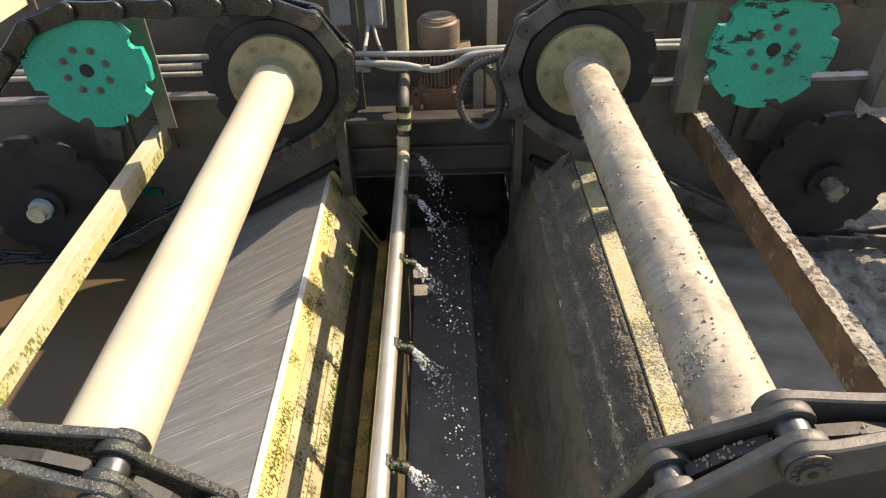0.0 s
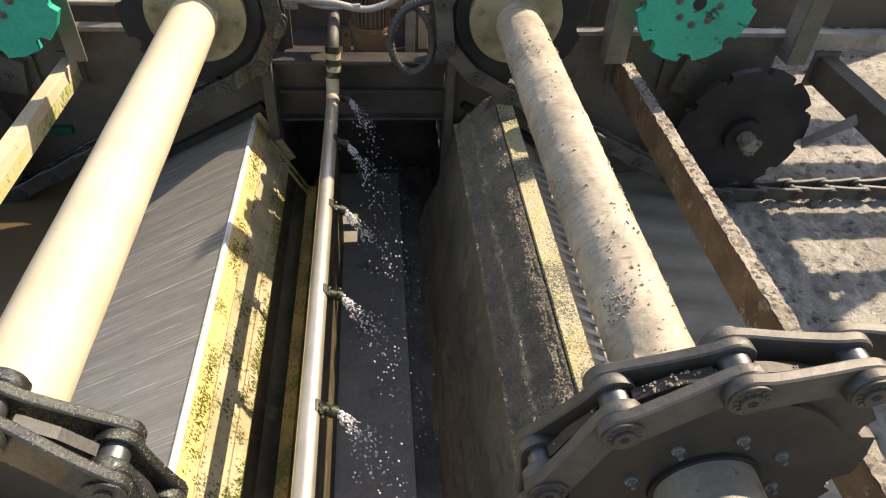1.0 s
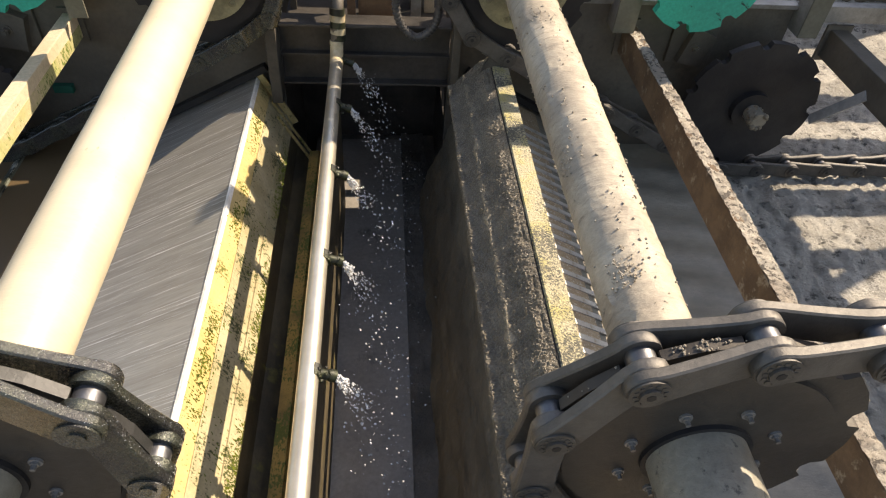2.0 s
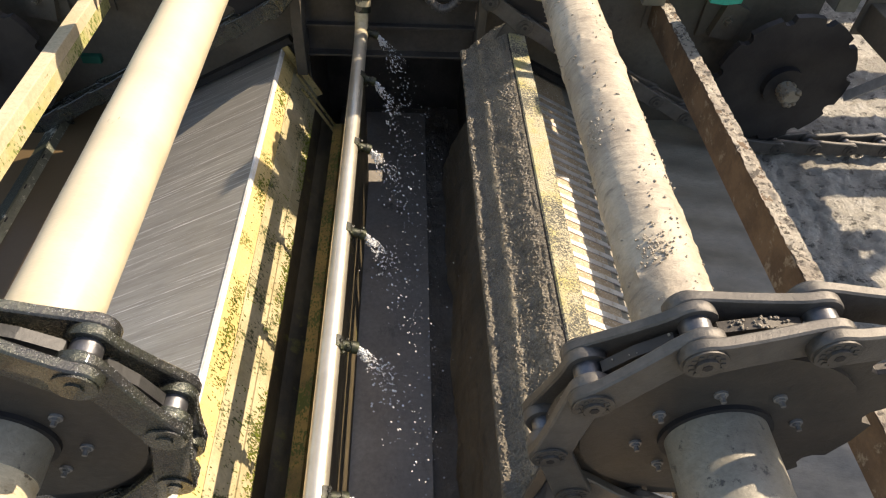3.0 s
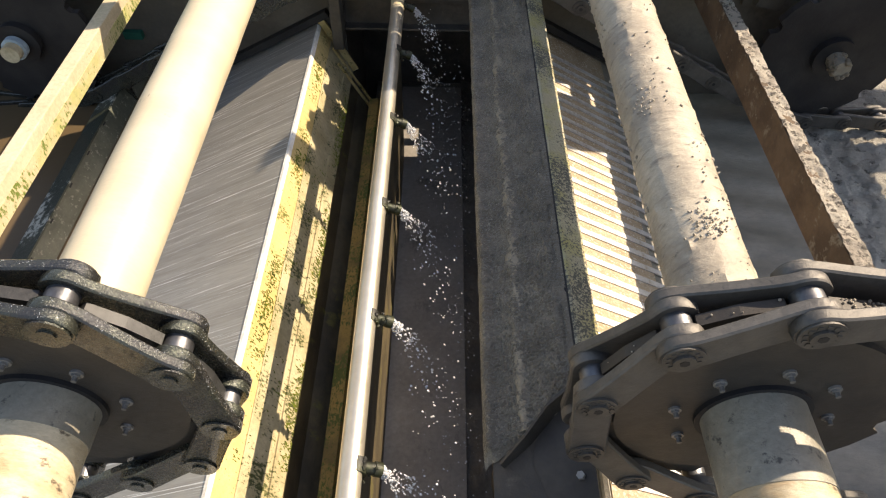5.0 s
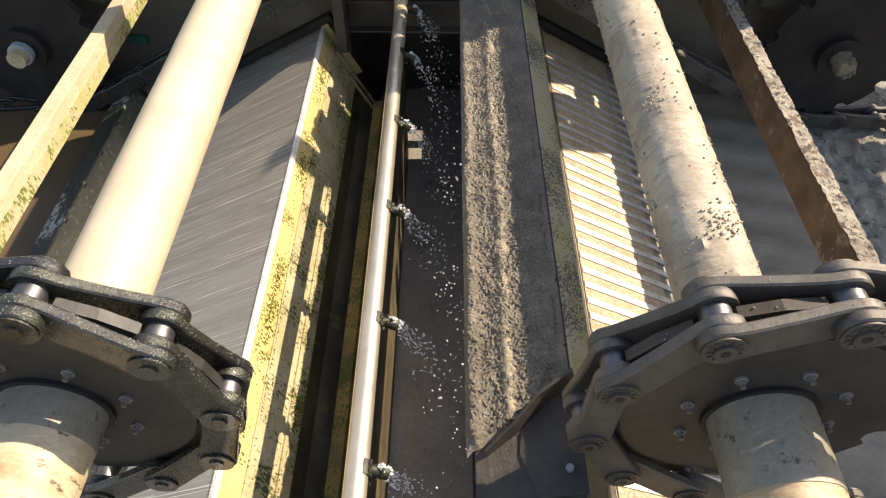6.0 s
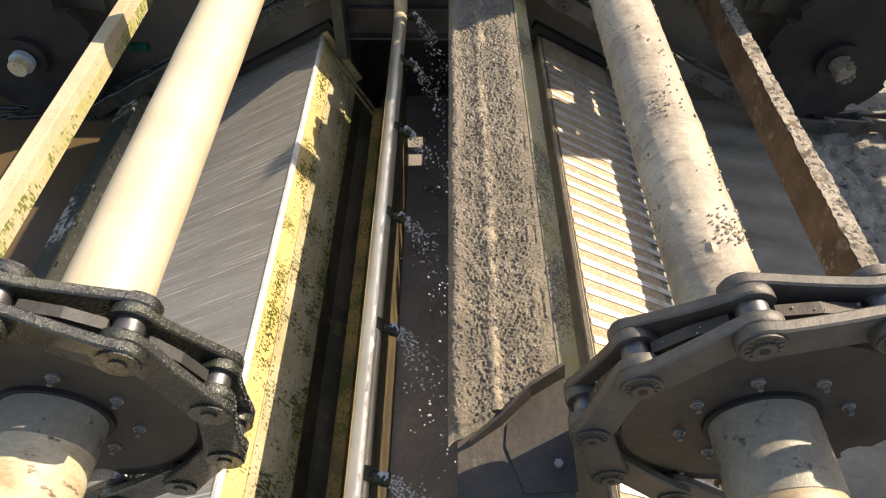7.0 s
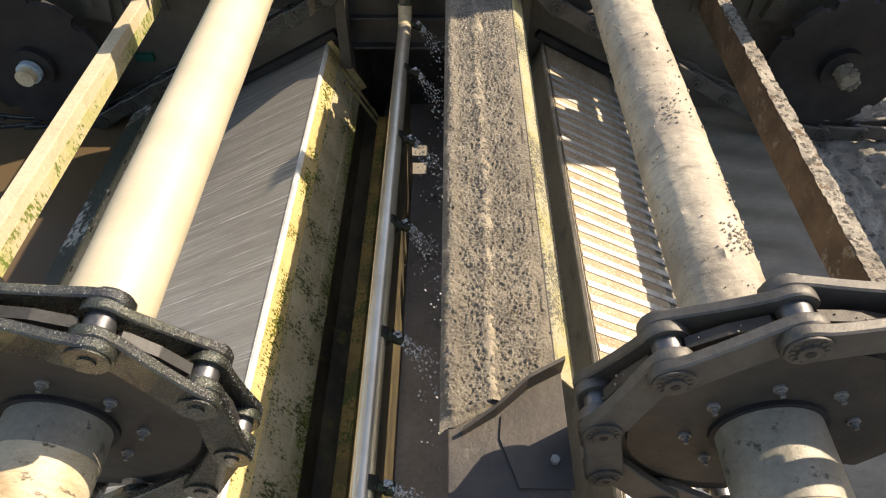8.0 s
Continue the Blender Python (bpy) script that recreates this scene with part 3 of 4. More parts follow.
# ---- chains, sprockets and shafts ----
def stadium(bm, x0, x1, r, waist, y0, y1, crank=0.0, c=0.004):
    """A chain side plate from pin x0 to pin x1, round at both ends; crank shifts the x1 end in y."""
    lo, hi = min(y0, y1), max(y0, y1)
    stations = []
    for k in range(9):
        a = math.pi * (1 - 0.5 * k / 8)
        stations.append((x0 + r * math.cos(a), r * math.sin(a)))
    for k in range(1, 12):
        t = k / 12
        stations.append((x0 + (x1 - x0) * t, r - (r - waist) * math.sin(math.pi * t) ** 0.8))
    for k in range(9):
        a = math.pi * 0.5 * (1 - k / 8)
        stations.append((x1 + r * math.cos(a), r * math.sin(a)))
    rings = []
    for x, h in stations:
        t = min(1, max(0, ((x - x0) / (x1 - x0) - 0.12) / 0.76))
        d = crank * t
        h = max(h, 0.0045)
        i = max(h - c, 0.0004)
        rings.append([bm.verts.new((x, y + d, z)) for y, z in ((lo, i), (lo + c, h), (hi - c, h), (hi, i), (hi, -i), (hi - c, -h), (lo + c, -h), (lo, -i))])
    for p, q in zip(rings, rings[1:]):
        for k in range(8):
            bm.faces.new((p[k], p[(k + 1) % 8], q[(k + 1) % 8], q[k]))
    bm.faces.new(rings[0])
    bm.faces.new(rings[-1][::-1])


def link_meshes(plate_mat, tag):
    """Meshes of one cranked link: barrel, two side plates and the pin."""
    h = ARC / 2
    out = {}
    tmp = []
    for nm, s in (("side_plate_front", -1), ("side_plate_back", 1)):
        bm = bmesh.new()
        stadium(bm, -h, h, 0.035, 0.0315, s * 0.031, s * 0.050, -s * 0.0175, 0.003)
        # the outer boss that carries the pin
        tube(bm, (-h, s * 0.050, 0), (-h, s * 0.0535, 0), 0.031, 20)
        for k in range(12 if tag == "dusty" else 0):
            a = math.tau * k / 12
            box(bm, (-h + 0.022 * math.cos(a) - 0.003, s * 0.052, 0.022 * math.sin(a) - 0.003), (-h + 0.022 * math.cos(a) + 0.003, s * 0.0548, 0.022 * math.sin(a) + 0.003))
        o = part("side_plate", bm, plate_mat, None, "", True)
        tmp.append(o)
        out[nm] = o.data
    bm = tube(bmesh.new(), (h, -0.0225, 0), (h, 0.0225, 0), 0.023, 20)
    o = part("barrel", bm, BARREL, None, "", True)
    tmp.append(o)
    out["barrel"] = o.data
    bm = tube(bmesh.new(), (-h, -0.0565, 0), (-h, 0.0565, 0), 0.013, 12)
    tube(bm, (-h, -0.0585, 0), (-h, -0.0535, 0), 0.0165, 12)
    o = part("pin", bm, plate_mat)
    tmp.append(o)
    out["pin"] = o.data
    bm = tube(bmesh.new(), (-h, -0.0592, 0), (-h, -0.056, 0), 0.0075, 6)
    o = part("socket", bm, BLACK_RUBBER)
    tmp.append(o)
    out["socket"] = o.data
    if tag == "wet":
        # beads of water along the upper edges
        bm, rng = bmesh.new(), random.Random(3)
        for _ in range(150):
            s = rng.choice((-1, 1))
            x = rng.uniform(-h - 0.025, h + 0.025)
            t = min(1, max(0, ((x + h) / (2 * h) - 0.12) / 0.76))
            y = s * rng.uniform(0.0325, 0.0485) - s * 0.0175 * t
            z = 0.035 - 0.0035 * math.sin(math.pi * min(1, max(0, (x + h) / (2 * h)))) ** 0.8
            if abs(x) > h:
                z = math.sqrt(0.035 ** 2 - (abs(x) - h) ** 2)
            r = rng.choice((0.0003, 0.0004, 0.0007))
            bmesh.ops.create_uvsphere(bm, u_segments=5, v_segments=4, radius=r, matrix=Matrix.Translation((x, y, z)))
        o = part("water_film", bm, DROPS, None, "", True)
        tmp.append(o)
        out["beads"] = o.data
    for o in tmp:
        bpy.data.objects.remove(o)
    return out


def chain(side, y, meshes, label, s_min, s_max, group):
    """A chain with its links as parts; each link runs along the chain's line."""
    loop = thing("conveyor_chain", label, "chain", group)
    k0 = math.ceil((s_min - PHASE[side]) / ARC)
    k1 = math.floor((s_max - PHASE[side]) / ARC)
    for k in range(k0, k1 + 1):
        s = PHASE[side] + k * ARC
        link = new("link", meshes["barrel"])
        link.parent = loop
        for nm, src in (("side_plate", "side_plate_front"), ("side_plate", "side_plate_back"), ("pin", "pin"), ("socket", "socket")):
            o = new(nm, meshes[src])
            o.parent = link
        if "beads" in meshes and y < 1:
            o = new("water_film", meshes["beads"])
            o.parent = link
            tagged(o, kind="stuff")
        link.matrix_basis = link_pose(side, s, y)
        MOVERS.append((link, side, s, y, Matrix.Identity(4)))
    return loop


def sprocket_outline(r_tip, r_pin, teeth, notch, offset=0.0):
    pts = []
    for k in range(teeth):
        c = math.tau * k / teeth + offset
        half = math.asin(notch / r_pin)
        px, pz = r_pin * math.cos(c), r_pin * math.sin(c)
        for j in range(5):
            a = c - math.pi / 2 - 0.15 - (math.pi - 0.3) * j / 4
            pts.append((px + notch * math.cos(a), pz + notch * math.sin(a)))
        for j in range(1, 4):
            a = c + half * 1.15 + (math.tau / teeth - 2.3 * half) * (j - 1) / 2
            pts.append((r_tip * math.cos(a), r_tip * math.sin(a)))
    return pts


def bolt_ring(parent, mat, y, r, n, out=-1, size=0.012, a0=0.3):
    first = None
    for k in range(n):
        a = math.tau * k / n + a0
        if first is None:
            bm = bmesh.new()
            hexbolt(bm, 0, 0, 0, size, size * 1.1, out)
            first = part("bolt", bm, mat, parent)
            first.location = (r * math.cos(a), y, r * math.sin(a))
        else:
            o = new("bolt", first.data)
            o.parent = parent
            o.location = (r * math.cos(a), y, r * math.sin(a))


def drive_shaft(side):
    """A shaft with its sprockets, at angle 0 as at 7 s."""
    x = XR if side > 0 else XL
    muddy = side > 0
    shaft = thing("drive_shaft", "mud-spattered cream drive shaft with black sprockets" if muddy else "clean cream painted drive shaft with black sprockets", "drive shaft", "drive shafts of the conveyors")
    shaft.location = (x, 0, 0)
    # the pipe between the sprockets
    bm = bmesh.new()
    rings, seg = [], 64
    n = 260 if muddy else 60
    ya, yb = Y_NEAR + 0.018, Y_FAR - 0.03
    for j in range(n + 1):
        y = ya + (yb - ya) * j / n
        ring = []
        for k in range(seg):
            a = math.tau * k / seg
            c, s = math.cos(a), math.sin(a)
            r = R_PIPE
            if muddy:
                q = Vector((c * 3.2, y * 13, s * 3.2))
                lump = noise.fractal(q * 1.1, 0.8, 2.1, 5)
                r += 0.0011 * lump + 0.007 * max(0, lump - 0.4) ** 1.2 + 0.0007 * noise.noise(Vector((c * 5, y * 60 + a, s * 5)))
            else:
                r += 0.0006 * math.sin(y * 17) * math.sin(y * 5.3)
            ring.append(bm.verts.new((r * c, y, r * s)))
        rings.append(ring)
    for p, q in zip(rings, rings[1:]):
        for k in range(seg):
            bm.faces.new((p[k], p[(k + 1) % seg], q[(k + 1) % seg], q[k]))
    bm.faces.new(rings[0])
    bm.faces.new(rings[-1])
    part("tube", bm, MUDDY_PAINT if muddy else CREAM, shaft, "", True)
    if muddy:
        random.seed(31)
        bm = bmesh.new()
        for _ in range(1700):
            y = random.uniform(ya + 0.05, yb - 0.03)
            a = random.uniform(0, math.tau)
            w = noise.noise(Vector((math.cos(a) * 2, y * 5, math.sin(a) * 2)))
            if w < 0.12 and random.random() < 0.85:
                continue
            s = random.choice((0.001, 0.0014, 0.0018, 0.0024, 0.0034))
            m = Matrix.Translation((0.0835 * math.cos(a), y, 0.0835 * math.sin(a))) @ Euler((random.random() * 6, random.random() * 6, 0)).to_matrix().to_4x4() @ Matrix.Diagonal((s, s * random.uniform(0.8, 2.2), s * 0.8, 1))
            bmesh.ops.create_icosphere(bm, subdivisions=1, radius=1, matrix=m)
        for ca, cy, cn in ((1.35, 0.86, 90), (2.0, 1.25, 40), (1.1, 1.95, 30)):
            for _ in range(cn):
                y, a = cy + random.gauss(0, 0.02), ca + random.gauss(0, 0.2)
                s = random.uniform(0.001, 0.0032)
                m = Matrix.Translation((0.084 * math.cos(a), y, 0.084 * math.sin(a))) @ Matrix.Diagonal((s, s, s, 1))
                bmesh.ops.create_icosphere(bm, subdivisions=1, radius=1, matrix=m)
        tagged(part("mud_spatter", bm, MUD_CLOD, shaft, "small clods of drying mud"), kind="stuff")
    # near stub; the sprocket's shade on it is put into the collar's grey
    bm = tube(bmesh.new(), (0, 0.36 if muddy else 0.435, 0), (0, Y_NEAR - 0.02, 0), 0.0845, 48)
    part("collar", bm, STUB_SHADED, shaft, "collar greyed by painted sprocket shade, with flaking scale", True)
    bm = tube(bmesh.new(), (0, -0.15, 0), (0, 0.36 if muddy else 0.435, 0), 0.083, 48)
    part("stub", bm, STUB_RUST, shaft, "worn rusty cream stub", True)
    phase = radians(110.9) if side > 0 else radians(48.3)
    for y, near in ((Y_NEAR, True), (Y_FAR, False)):
        sp = part("sprocket", prism(bmesh.new(), sprocket_outline(0.283, R_PIN, TEETH, 0.026, phase), y - 0.0095, y + 0.0095), (DISC_GRIME if muddy else TOOTH_WET) if near else BLACK_RUBBER, shaft, "grimy toothed steel sprocket" if near else "black toothed sprocket")
        bm = tube(bmesh.new(), (0, y - 0.022, 0), (0, y - 0.0095, 0), 0.225, 64)
        part("hub_plate", bm, DISC_GRIME if near else BLACK_RUBBER, sp)
        if near:
            bm = tube(bmesh.new(), (0, y - 0.030, 0), (0, y - 0.022, 0), 0.094, 48)
            part("hub_ring", bm, BLACK_RUBBER, sp)
            bolt_ring(sp, FRAME_EDGE, y - 0.022, 0.131, 8, -1, 0.0072, radians(21.7 if muddy else 23.3))
        else:
            bm = tube(bmesh.new(), (0, y - 0.05, 0), (0, y - 0.022, 0), 0.175, 64)
            part("flange", bm, CREAM_FLANGE, sp, "dirty cream bolted flange", True)
            bm = tube(bmesh.new(), (0, y - 0.085, 0), (0, y - 0.05, 0), R_PIPE + 0.004, 48, R_PIPE + 0.014)
            part("weld_neck", bm, CREAM_FLANGE, sp, "", True)
            bolt_ring(sp, CREAM_FLANGE, y - 0.05, 0.142, 8, -1, 0.011, phase)
            bm = tube(bmesh.new(), (0, y + 0.0095, 0), (0, Y_WALL - 0.001, 0), 0.10, 40)
            part("bearing", bm, FRAME, sp)
    if muddy:
        rng = random.Random(4)
        bm = bmesh.new()
        for k in range(TEETH):
            mid = phase + math.tau * (k + 0.5) / TEETH
            for _ in range(rng.choice((4, 8, 30))):
                a, r = mid + rng.gauss(0, 0.09), rng.uniform(0.001, 0.003)
                bmesh.ops.create_icosphere(bm, subdivisions=1, radius=r, matrix=Matrix.Translation((0.2835 * math.cos(a), Y_NEAR + rng.uniform(-0.009, 0.009), 0.2835 * math.sin(a))))
        tagged(part("tooth_mud", bm, MUD_CLOD, shaft, "mud crumbs on the sprocket teeth"), kind="stuff")
    return shaft


def idler(side):
    x = (XR if side > 0 else XL) + side * IDLER[0]
    th = thing("idler_sprocket", "green enamelled idler sprocket streaked with black grime" if side > 0 else "clean green enamelled idler sprocket", "sprocket", "green idler sprockets")
    th.location = (x, Y_FAR, IDLER[1])
    m = GREEN_DIRTY if side > 0 else GREEN
    part("disc", prism(bmesh.new(), sprocket_outline(0.238, R_IDLER + 0.005, 8, 0.026, 0.35), -0.016, 0.016), m, th)
    bolt_ring(th, POST, -0.016, 0.084, 8, -1, 0.010, 0.2)
    part("bore", tube(bmesh.new(), (0, -0.019, 0), (0, -0.015, 0), 0.026, 24), BLACK_RUBBER, th, "dark bore")
    part("axle", tube(bmesh.new(), (0, 0.016, 0), (0, Y_WALL + 0.06 - Y_FAR, 0), 0.05, 24), FRAME, th)
    part("hanger", box(bmesh.new(), (-0.05, Y_WALL + 0.06 - Y_FAR, -0.26), (0.05, Y_WALL + 0.08 - Y_FAR, 0.08), 0.003), FRAME, th)
    return th


def hold_down(side):
    x = (XR if side > 0 else XL) + side * HOLD[0]
    th = thing("hold_down_sprocket", "black grimy sprocket with a mud-caked stub axle" if side > 0 else "black grimy sprocket with a cream stub axle and pale blue ring", "sprocket", "lower sprockets")
    th.location = (x, Y_FAR, HOLD_Z)
    part("disc", prism(bmesh.new(), sprocket_outline(0.305, R_HOLD, 11, 0.024, 0.2), -0.016, 0.016), BLACK_RUBBER, th)
    part("hub", tube(bmesh.new(), (0, -0.05, 0), (0, -0.016, 0), 0.085, 32), BLACK_RUBBER, th, "", True)
    bm = tube(bmesh.new(), (0, -0.125, 0), (0, -0.05, 0), 0.036, 32)
    part("stub_axle", bm, MUD_SMOOTH if side > 0 else TAPE_WHITE, th, "", True)
    if side > 0:
        rng = random.Random(9)
        bm = bmesh.new()
        for _ in range(46):
            a, y, r = rng.uniform(0, math.tau), rng.uniform(-0.13, -0.055), rng.uniform(0.006, 0.013)
            bmesh.ops.create_icosphere(bm, subdivisions=2, radius=r, matrix=Matrix.Translation((0.034 * math.cos(a), y, 0.034 * math.sin(a))))
        tagged(part("mud_cake", bm, MUD, th, "lumps of mud on the stub", True), kind="stuff")
    if side < 0:
        part("ring", tube(bmesh.new(), (0, -0.088, 0), (0, -0.06, 0), 0.047, 32), BLUE_CAP, th, "pale blue ring", True)
    part("axle", tube(bmesh.new(), (0, 0.016, 0), (0, Y_WALL - Y_FAR + 0.001, 0), 0.05, 24), FRAME, th)
    return th


WET_LINKS = link_meshes(CHAIN_WET, "wet")
DUSTY_LINKS = link_meshes(CHAIN_DUSTY, "dusty")
SHAFT = {s: drive_shaft(s) for s in (-1, 1)}
IDLERS = {s: idler(s) for s in (-1, 1)}
HOLDS = {s: hold_down(s) for s in (-1, 1)}
chain(-1, Y_NEAR, WET_LINKS, "wet dark steel conveyor chain with polished barrels", -2.6, 0.95, "conveyor chains")
chain(-1, Y_FAR, WET_LINKS, "wet dark steel conveyor chain with polished barrels", -3.4, 1.5, "conveyor chains")
chain(1, Y_NEAR, DUSTY_LINKS, "dusty dark steel conveyor chain with polished barrels", -2.6, 0.95, "conveyor chains")
chain(1, Y_FAR, DUSTY_LINKS, "dusty dark steel conveyor chain with polished barrels", -3.6, 1.5, "conveyor chains")


def flight(side, s_wish):
    """A scraper flight between the two chains of one machine, in the space of the link that carries it."""
    k = round((s_wish - PHASE[side]) / ARC)
    s = PHASE[side] + k * ARC
    muddy = side > 0
    th = thing("scraper_flight", "scraper flight caked with gritty wet mud" if muddy else "dark wet scraper flight with pale speckles", "scraper flight", "scraper flights")
    y0, y1 = -1.25, 0.99
    z0, z1 = 0.036, 0.248 if muddy else 0.255
    # shade over the muddy blade's near end is put into its dark mottled colour
    part("blade", box(bmesh.new(), (0.0, y0, z0), (0.010, y1, z1), 0.002), SHADE_STEEL if muddy else SLIMY, th)
    drop = 0.0395 if muddy else 0.0
    back = -0.039 if muddy else -0.105
    part("root_flange", prism(bmesh.new(), [(0.010, z0), (back, z0 - drop), (back, z0 - drop - 0.006), (0.010, z0 - 0.006)], -0.80 if muddy else y0, y1), LEDGE if muddy else SPECKLED, th, "mud-caked pale flange" if muddy else "speckled wet flange")
    part("tip_flange", box(bmesh.new(), (-0.035, y0, z1 - 0.008), (-0.0005, y1, z1), 0.002), FRAME, th)
    if muddy:
        # tapered wing plate tying the blade's end to the chain, darkened for the shade there
        bm = bmesh.new()
        lo, hi = ([bm.verts.new((x, y, z)) for y, z in ((-0.785, 0.030), (-0.80, 0.065), (-0.885, 0.150), (-0.93, 0.155), (-1.02, 0.125), (-1.02, 0.030))] for x in (0.0103, 0.0145))
        bm.faces.new(lo[::-1])
        bm.faces.new(hi)
        for k in range(6):
            bm.faces.new((lo[k], lo[(k + 1) % 6], hi[(k + 1) % 6], hi[k]))
        wing = part("wing_plate", bm, DISC_GRIME, th, "wing plate, its dark colour standing in for shade")
        part("bolt", tube(bmesh.new(), (0.014, -0.97, 0.06), (0.0235, -0.97, 0.06), 0.0085, 6), FRAME_EDGE, wing)
        # upright gusset along the plate's sloping edge
        bm = bmesh.new()
        rails = [[bm.verts.new((x, v + dv, w)) for v, w, h in ((-0.79, 0.028, 0.052), (-0.83, 0.10, 0.047), (-0.885, 0.16, 0.037), (-0.925, 0.222, 0.02)) for x in ((0.0105, 0.0105 + h)[up],)] for dv in (0.0, 0.008) for up in (0, 1)]
        for p, q in ((0, 1), (1, 3), (3, 2), (2, 0)):
            for k in range(3):
                bm.faces.new((rails[p][k], rails[p][k + 1], rails[q][k + 1], rails[q][k]))
        bm.faces.new([rails[i][0] for i in (0, 1, 3, 2)])
        bm.faces.new([rails[i][3] for i in (0, 2, 3, 1)])
        part("gusset", bm, DISC_GRIME, th, "dark steel gusset")
    for y in (0.905,) if muddy else (-0.955, 0.905):
        part("bracket", prism(bmesh.new(), [(-0.06, -0.012), (0.06, -0.012), (0.012, 0.12), (-0.002, 0.12), (-0.06, 0.03)], y - 0.006, y + 0.006), CHAIN_DUSTY if muddy else CHAIN_WET, th, "steel bracket bolted to the chain")
    if muddy:
        # mud plastered over the leading face, stopping where the near end's shade begins
        bm = bmesh.new()
        nu, nv = 92, 940
        grid = []
        for j in range(nv + 1):
            row = []
            for i in range(nu + 1):
                f = i / nu
                edge = -0.795 - 0.13 * f + 0.012 * noise.noise(Vector((f * 9, 4, 4)))
                v, z = edge + (y1 - 0.01 - edge) * j / nv, z0 + 0.004 + (z1 - z0 + 0.012) * f
                rib = 0.006 * math.exp(-((f - 0.56 - 0.02 * math.sin(v * 7)) / 0.06) ** 2) - 0.009 * math.exp(-((f - 0.07) / 0.014) ** 2) * (1 if noise.noise(Vector((v * 9, 0, 8))) > 0.12 else 0.05)
                h = 0.013 + rib + 0.005 * noise.fractal(Vector((v * 22, z * 22, 0.3)), 0.7, 2.2, 4) + 0.003 * noise.noise(Vector((v * 80, z * 80, 2))) + 0.0055 * noise.noise(Vector((v * 175, z * 175, 7))) + 0.0016 * noise.noise(Vector((v * 410, z * 410, 3)))
                h = h * min(1, 0.25 + f * 5) * min(1, 0.2 + (1 - f) * 7) + 0.015 * math.exp(-((f - 0.93 + 0.01 * math.sin(v * 11)) / 0.075) ** 2) * (1 + 0.5 * noise.noise(Vector((v * 26, 5, 2))))
                h *= min(1, 0.15 + j / 12)
                row.append(bm.verts.new((0.010 + max(0.0015, h), v, z)))
            grid.append(row)
        for j in range(nv):
            for i in range(nu):
                bm.faces.new((grid[j][i], grid[j][i + 1], grid[j + 1][i + 1], grid[j + 1][i]))
        tagged(part("mud", bm, MUD_PEBBLY, th, "thick gritty mud on the leading face", True), kind="stuff")
        rng = random.Random(77)
        bm = bmesh.new()
        for _ in range(5200):
            i, j = rng.randrange(2, nu - 1), rng.randrange(2, nv - 1)
            v, z = y0 + 0.01 + (y1 - y0 - 0.02) * (j + rng.random()) / nv, z0 + 0.004 + (z1 - z0 + 0.012) * (i + rng.random()) / nu
            f = i / nu
            if v < -0.785 - 0.13 * f:
                continue
            h = (0.013 + 0.006 * math.exp(-((f - 0.56 - 0.02 * math.sin(v * 7)) / 0.06) ** 2) + 0.005 * noise.fractal(Vector((v * 22, z * 22, 0.3)), 0.7, 2.2, 4)) * min(1, 0.25 + f * 5) * min(1, 0.2 + (1 - f) * 7)
            r = rng.choice((0.001, 0.0014, 0.0018, 0.0022, 0.0028))
            c = Vector((0.0105 + max(0.0015, h), v, z))
            vs = [bm.verts.new(c + Vector(d) * r * rng.uniform(0.7, 1.3)) for d in ((1, 0, 0), (0, 1, 0), (0, 0, 1), (0, -1, 0), (0, 0, -1))]
            for p, q in ((1, 2), (2, 3), (3, 4), (4, 1)):
                bm.faces.new((vs[0], vs[p], vs[q]))
        # a smoother pale ridge of silt along the blade
        ridge, rows = bmesh.new(), []
        for j in range(701):
            v = -0.86 + (y1 - 0.02 + 0.86) * j / 700
            mid = z0 + 0.004 + (z1 - z0 + 0.012) * (0.56 + 0.02 * math.sin(v * 7) + 0.03 * noise.noise(Vector((v * 9, 3, 1))))
            w = 0.019 * (1 + 0.9 * noise.noise(Vector((v * 14, 0, 4))) + 0.6 * noise.noise(Vector((v * 60, 0, 9))))
            rows.append([ridge.verts.new((0.012 + 0.0195 * math.cos(i * math.pi / 8 - math.pi / 2) ** 0.7 * (0.9 + 0.22 * noise.noise(Vector((v * 45, i, 5)))) if 0 < i < 8 else 0.012,
                                          v, mid + w * (i / 4 - 1))) for i in range(9)])
        for p, q in zip(rows, rows[1:]):
            for i in range(8):
                ridge.faces.new((p[i], p[i + 1], q[i + 1], q[i]))
        tagged(part("silt_ridge", ridge, SILT, th, "smooth pale ochre ridge of silt", True), kind="stuff")
        tagged(part("grit", bm, GRIT, th, "pale grit in the mud"), kind="stuff")
    # drain slots along the root edge
    slot = None
    for k in range(9):
        v = -0.70 + 0.185 * k
        if slot is None:
            slot = part("slot", box(bmesh.new(), (0.0095, -0.011, z0 + 0.003), (0.013, 0.011, z0 + 0.008)), BLACK_RUBBER, th, "dark drain slot")
            slot.location.y = v
        else:
            o = new("slot", slot.data)
            o.parent = th
            o.location.y = v
    lean = Matrix.Translation((-0.073, 0, 0.0286)) @ Matrix.Rotation(radians(13), 4, "Y") if muddy else Matrix.Identity(4)
    MOVERS.append((th, side, s, (Y_NEAR + Y_FAR) / 2, lean))
    th.matrix_basis = link_pose(side, s, (Y_NEAR + Y_FAR) / 2) @ lean
    return th


flight(1, -radians(201.0 - 90) * R_PIN)
flight(-1, -1.638)


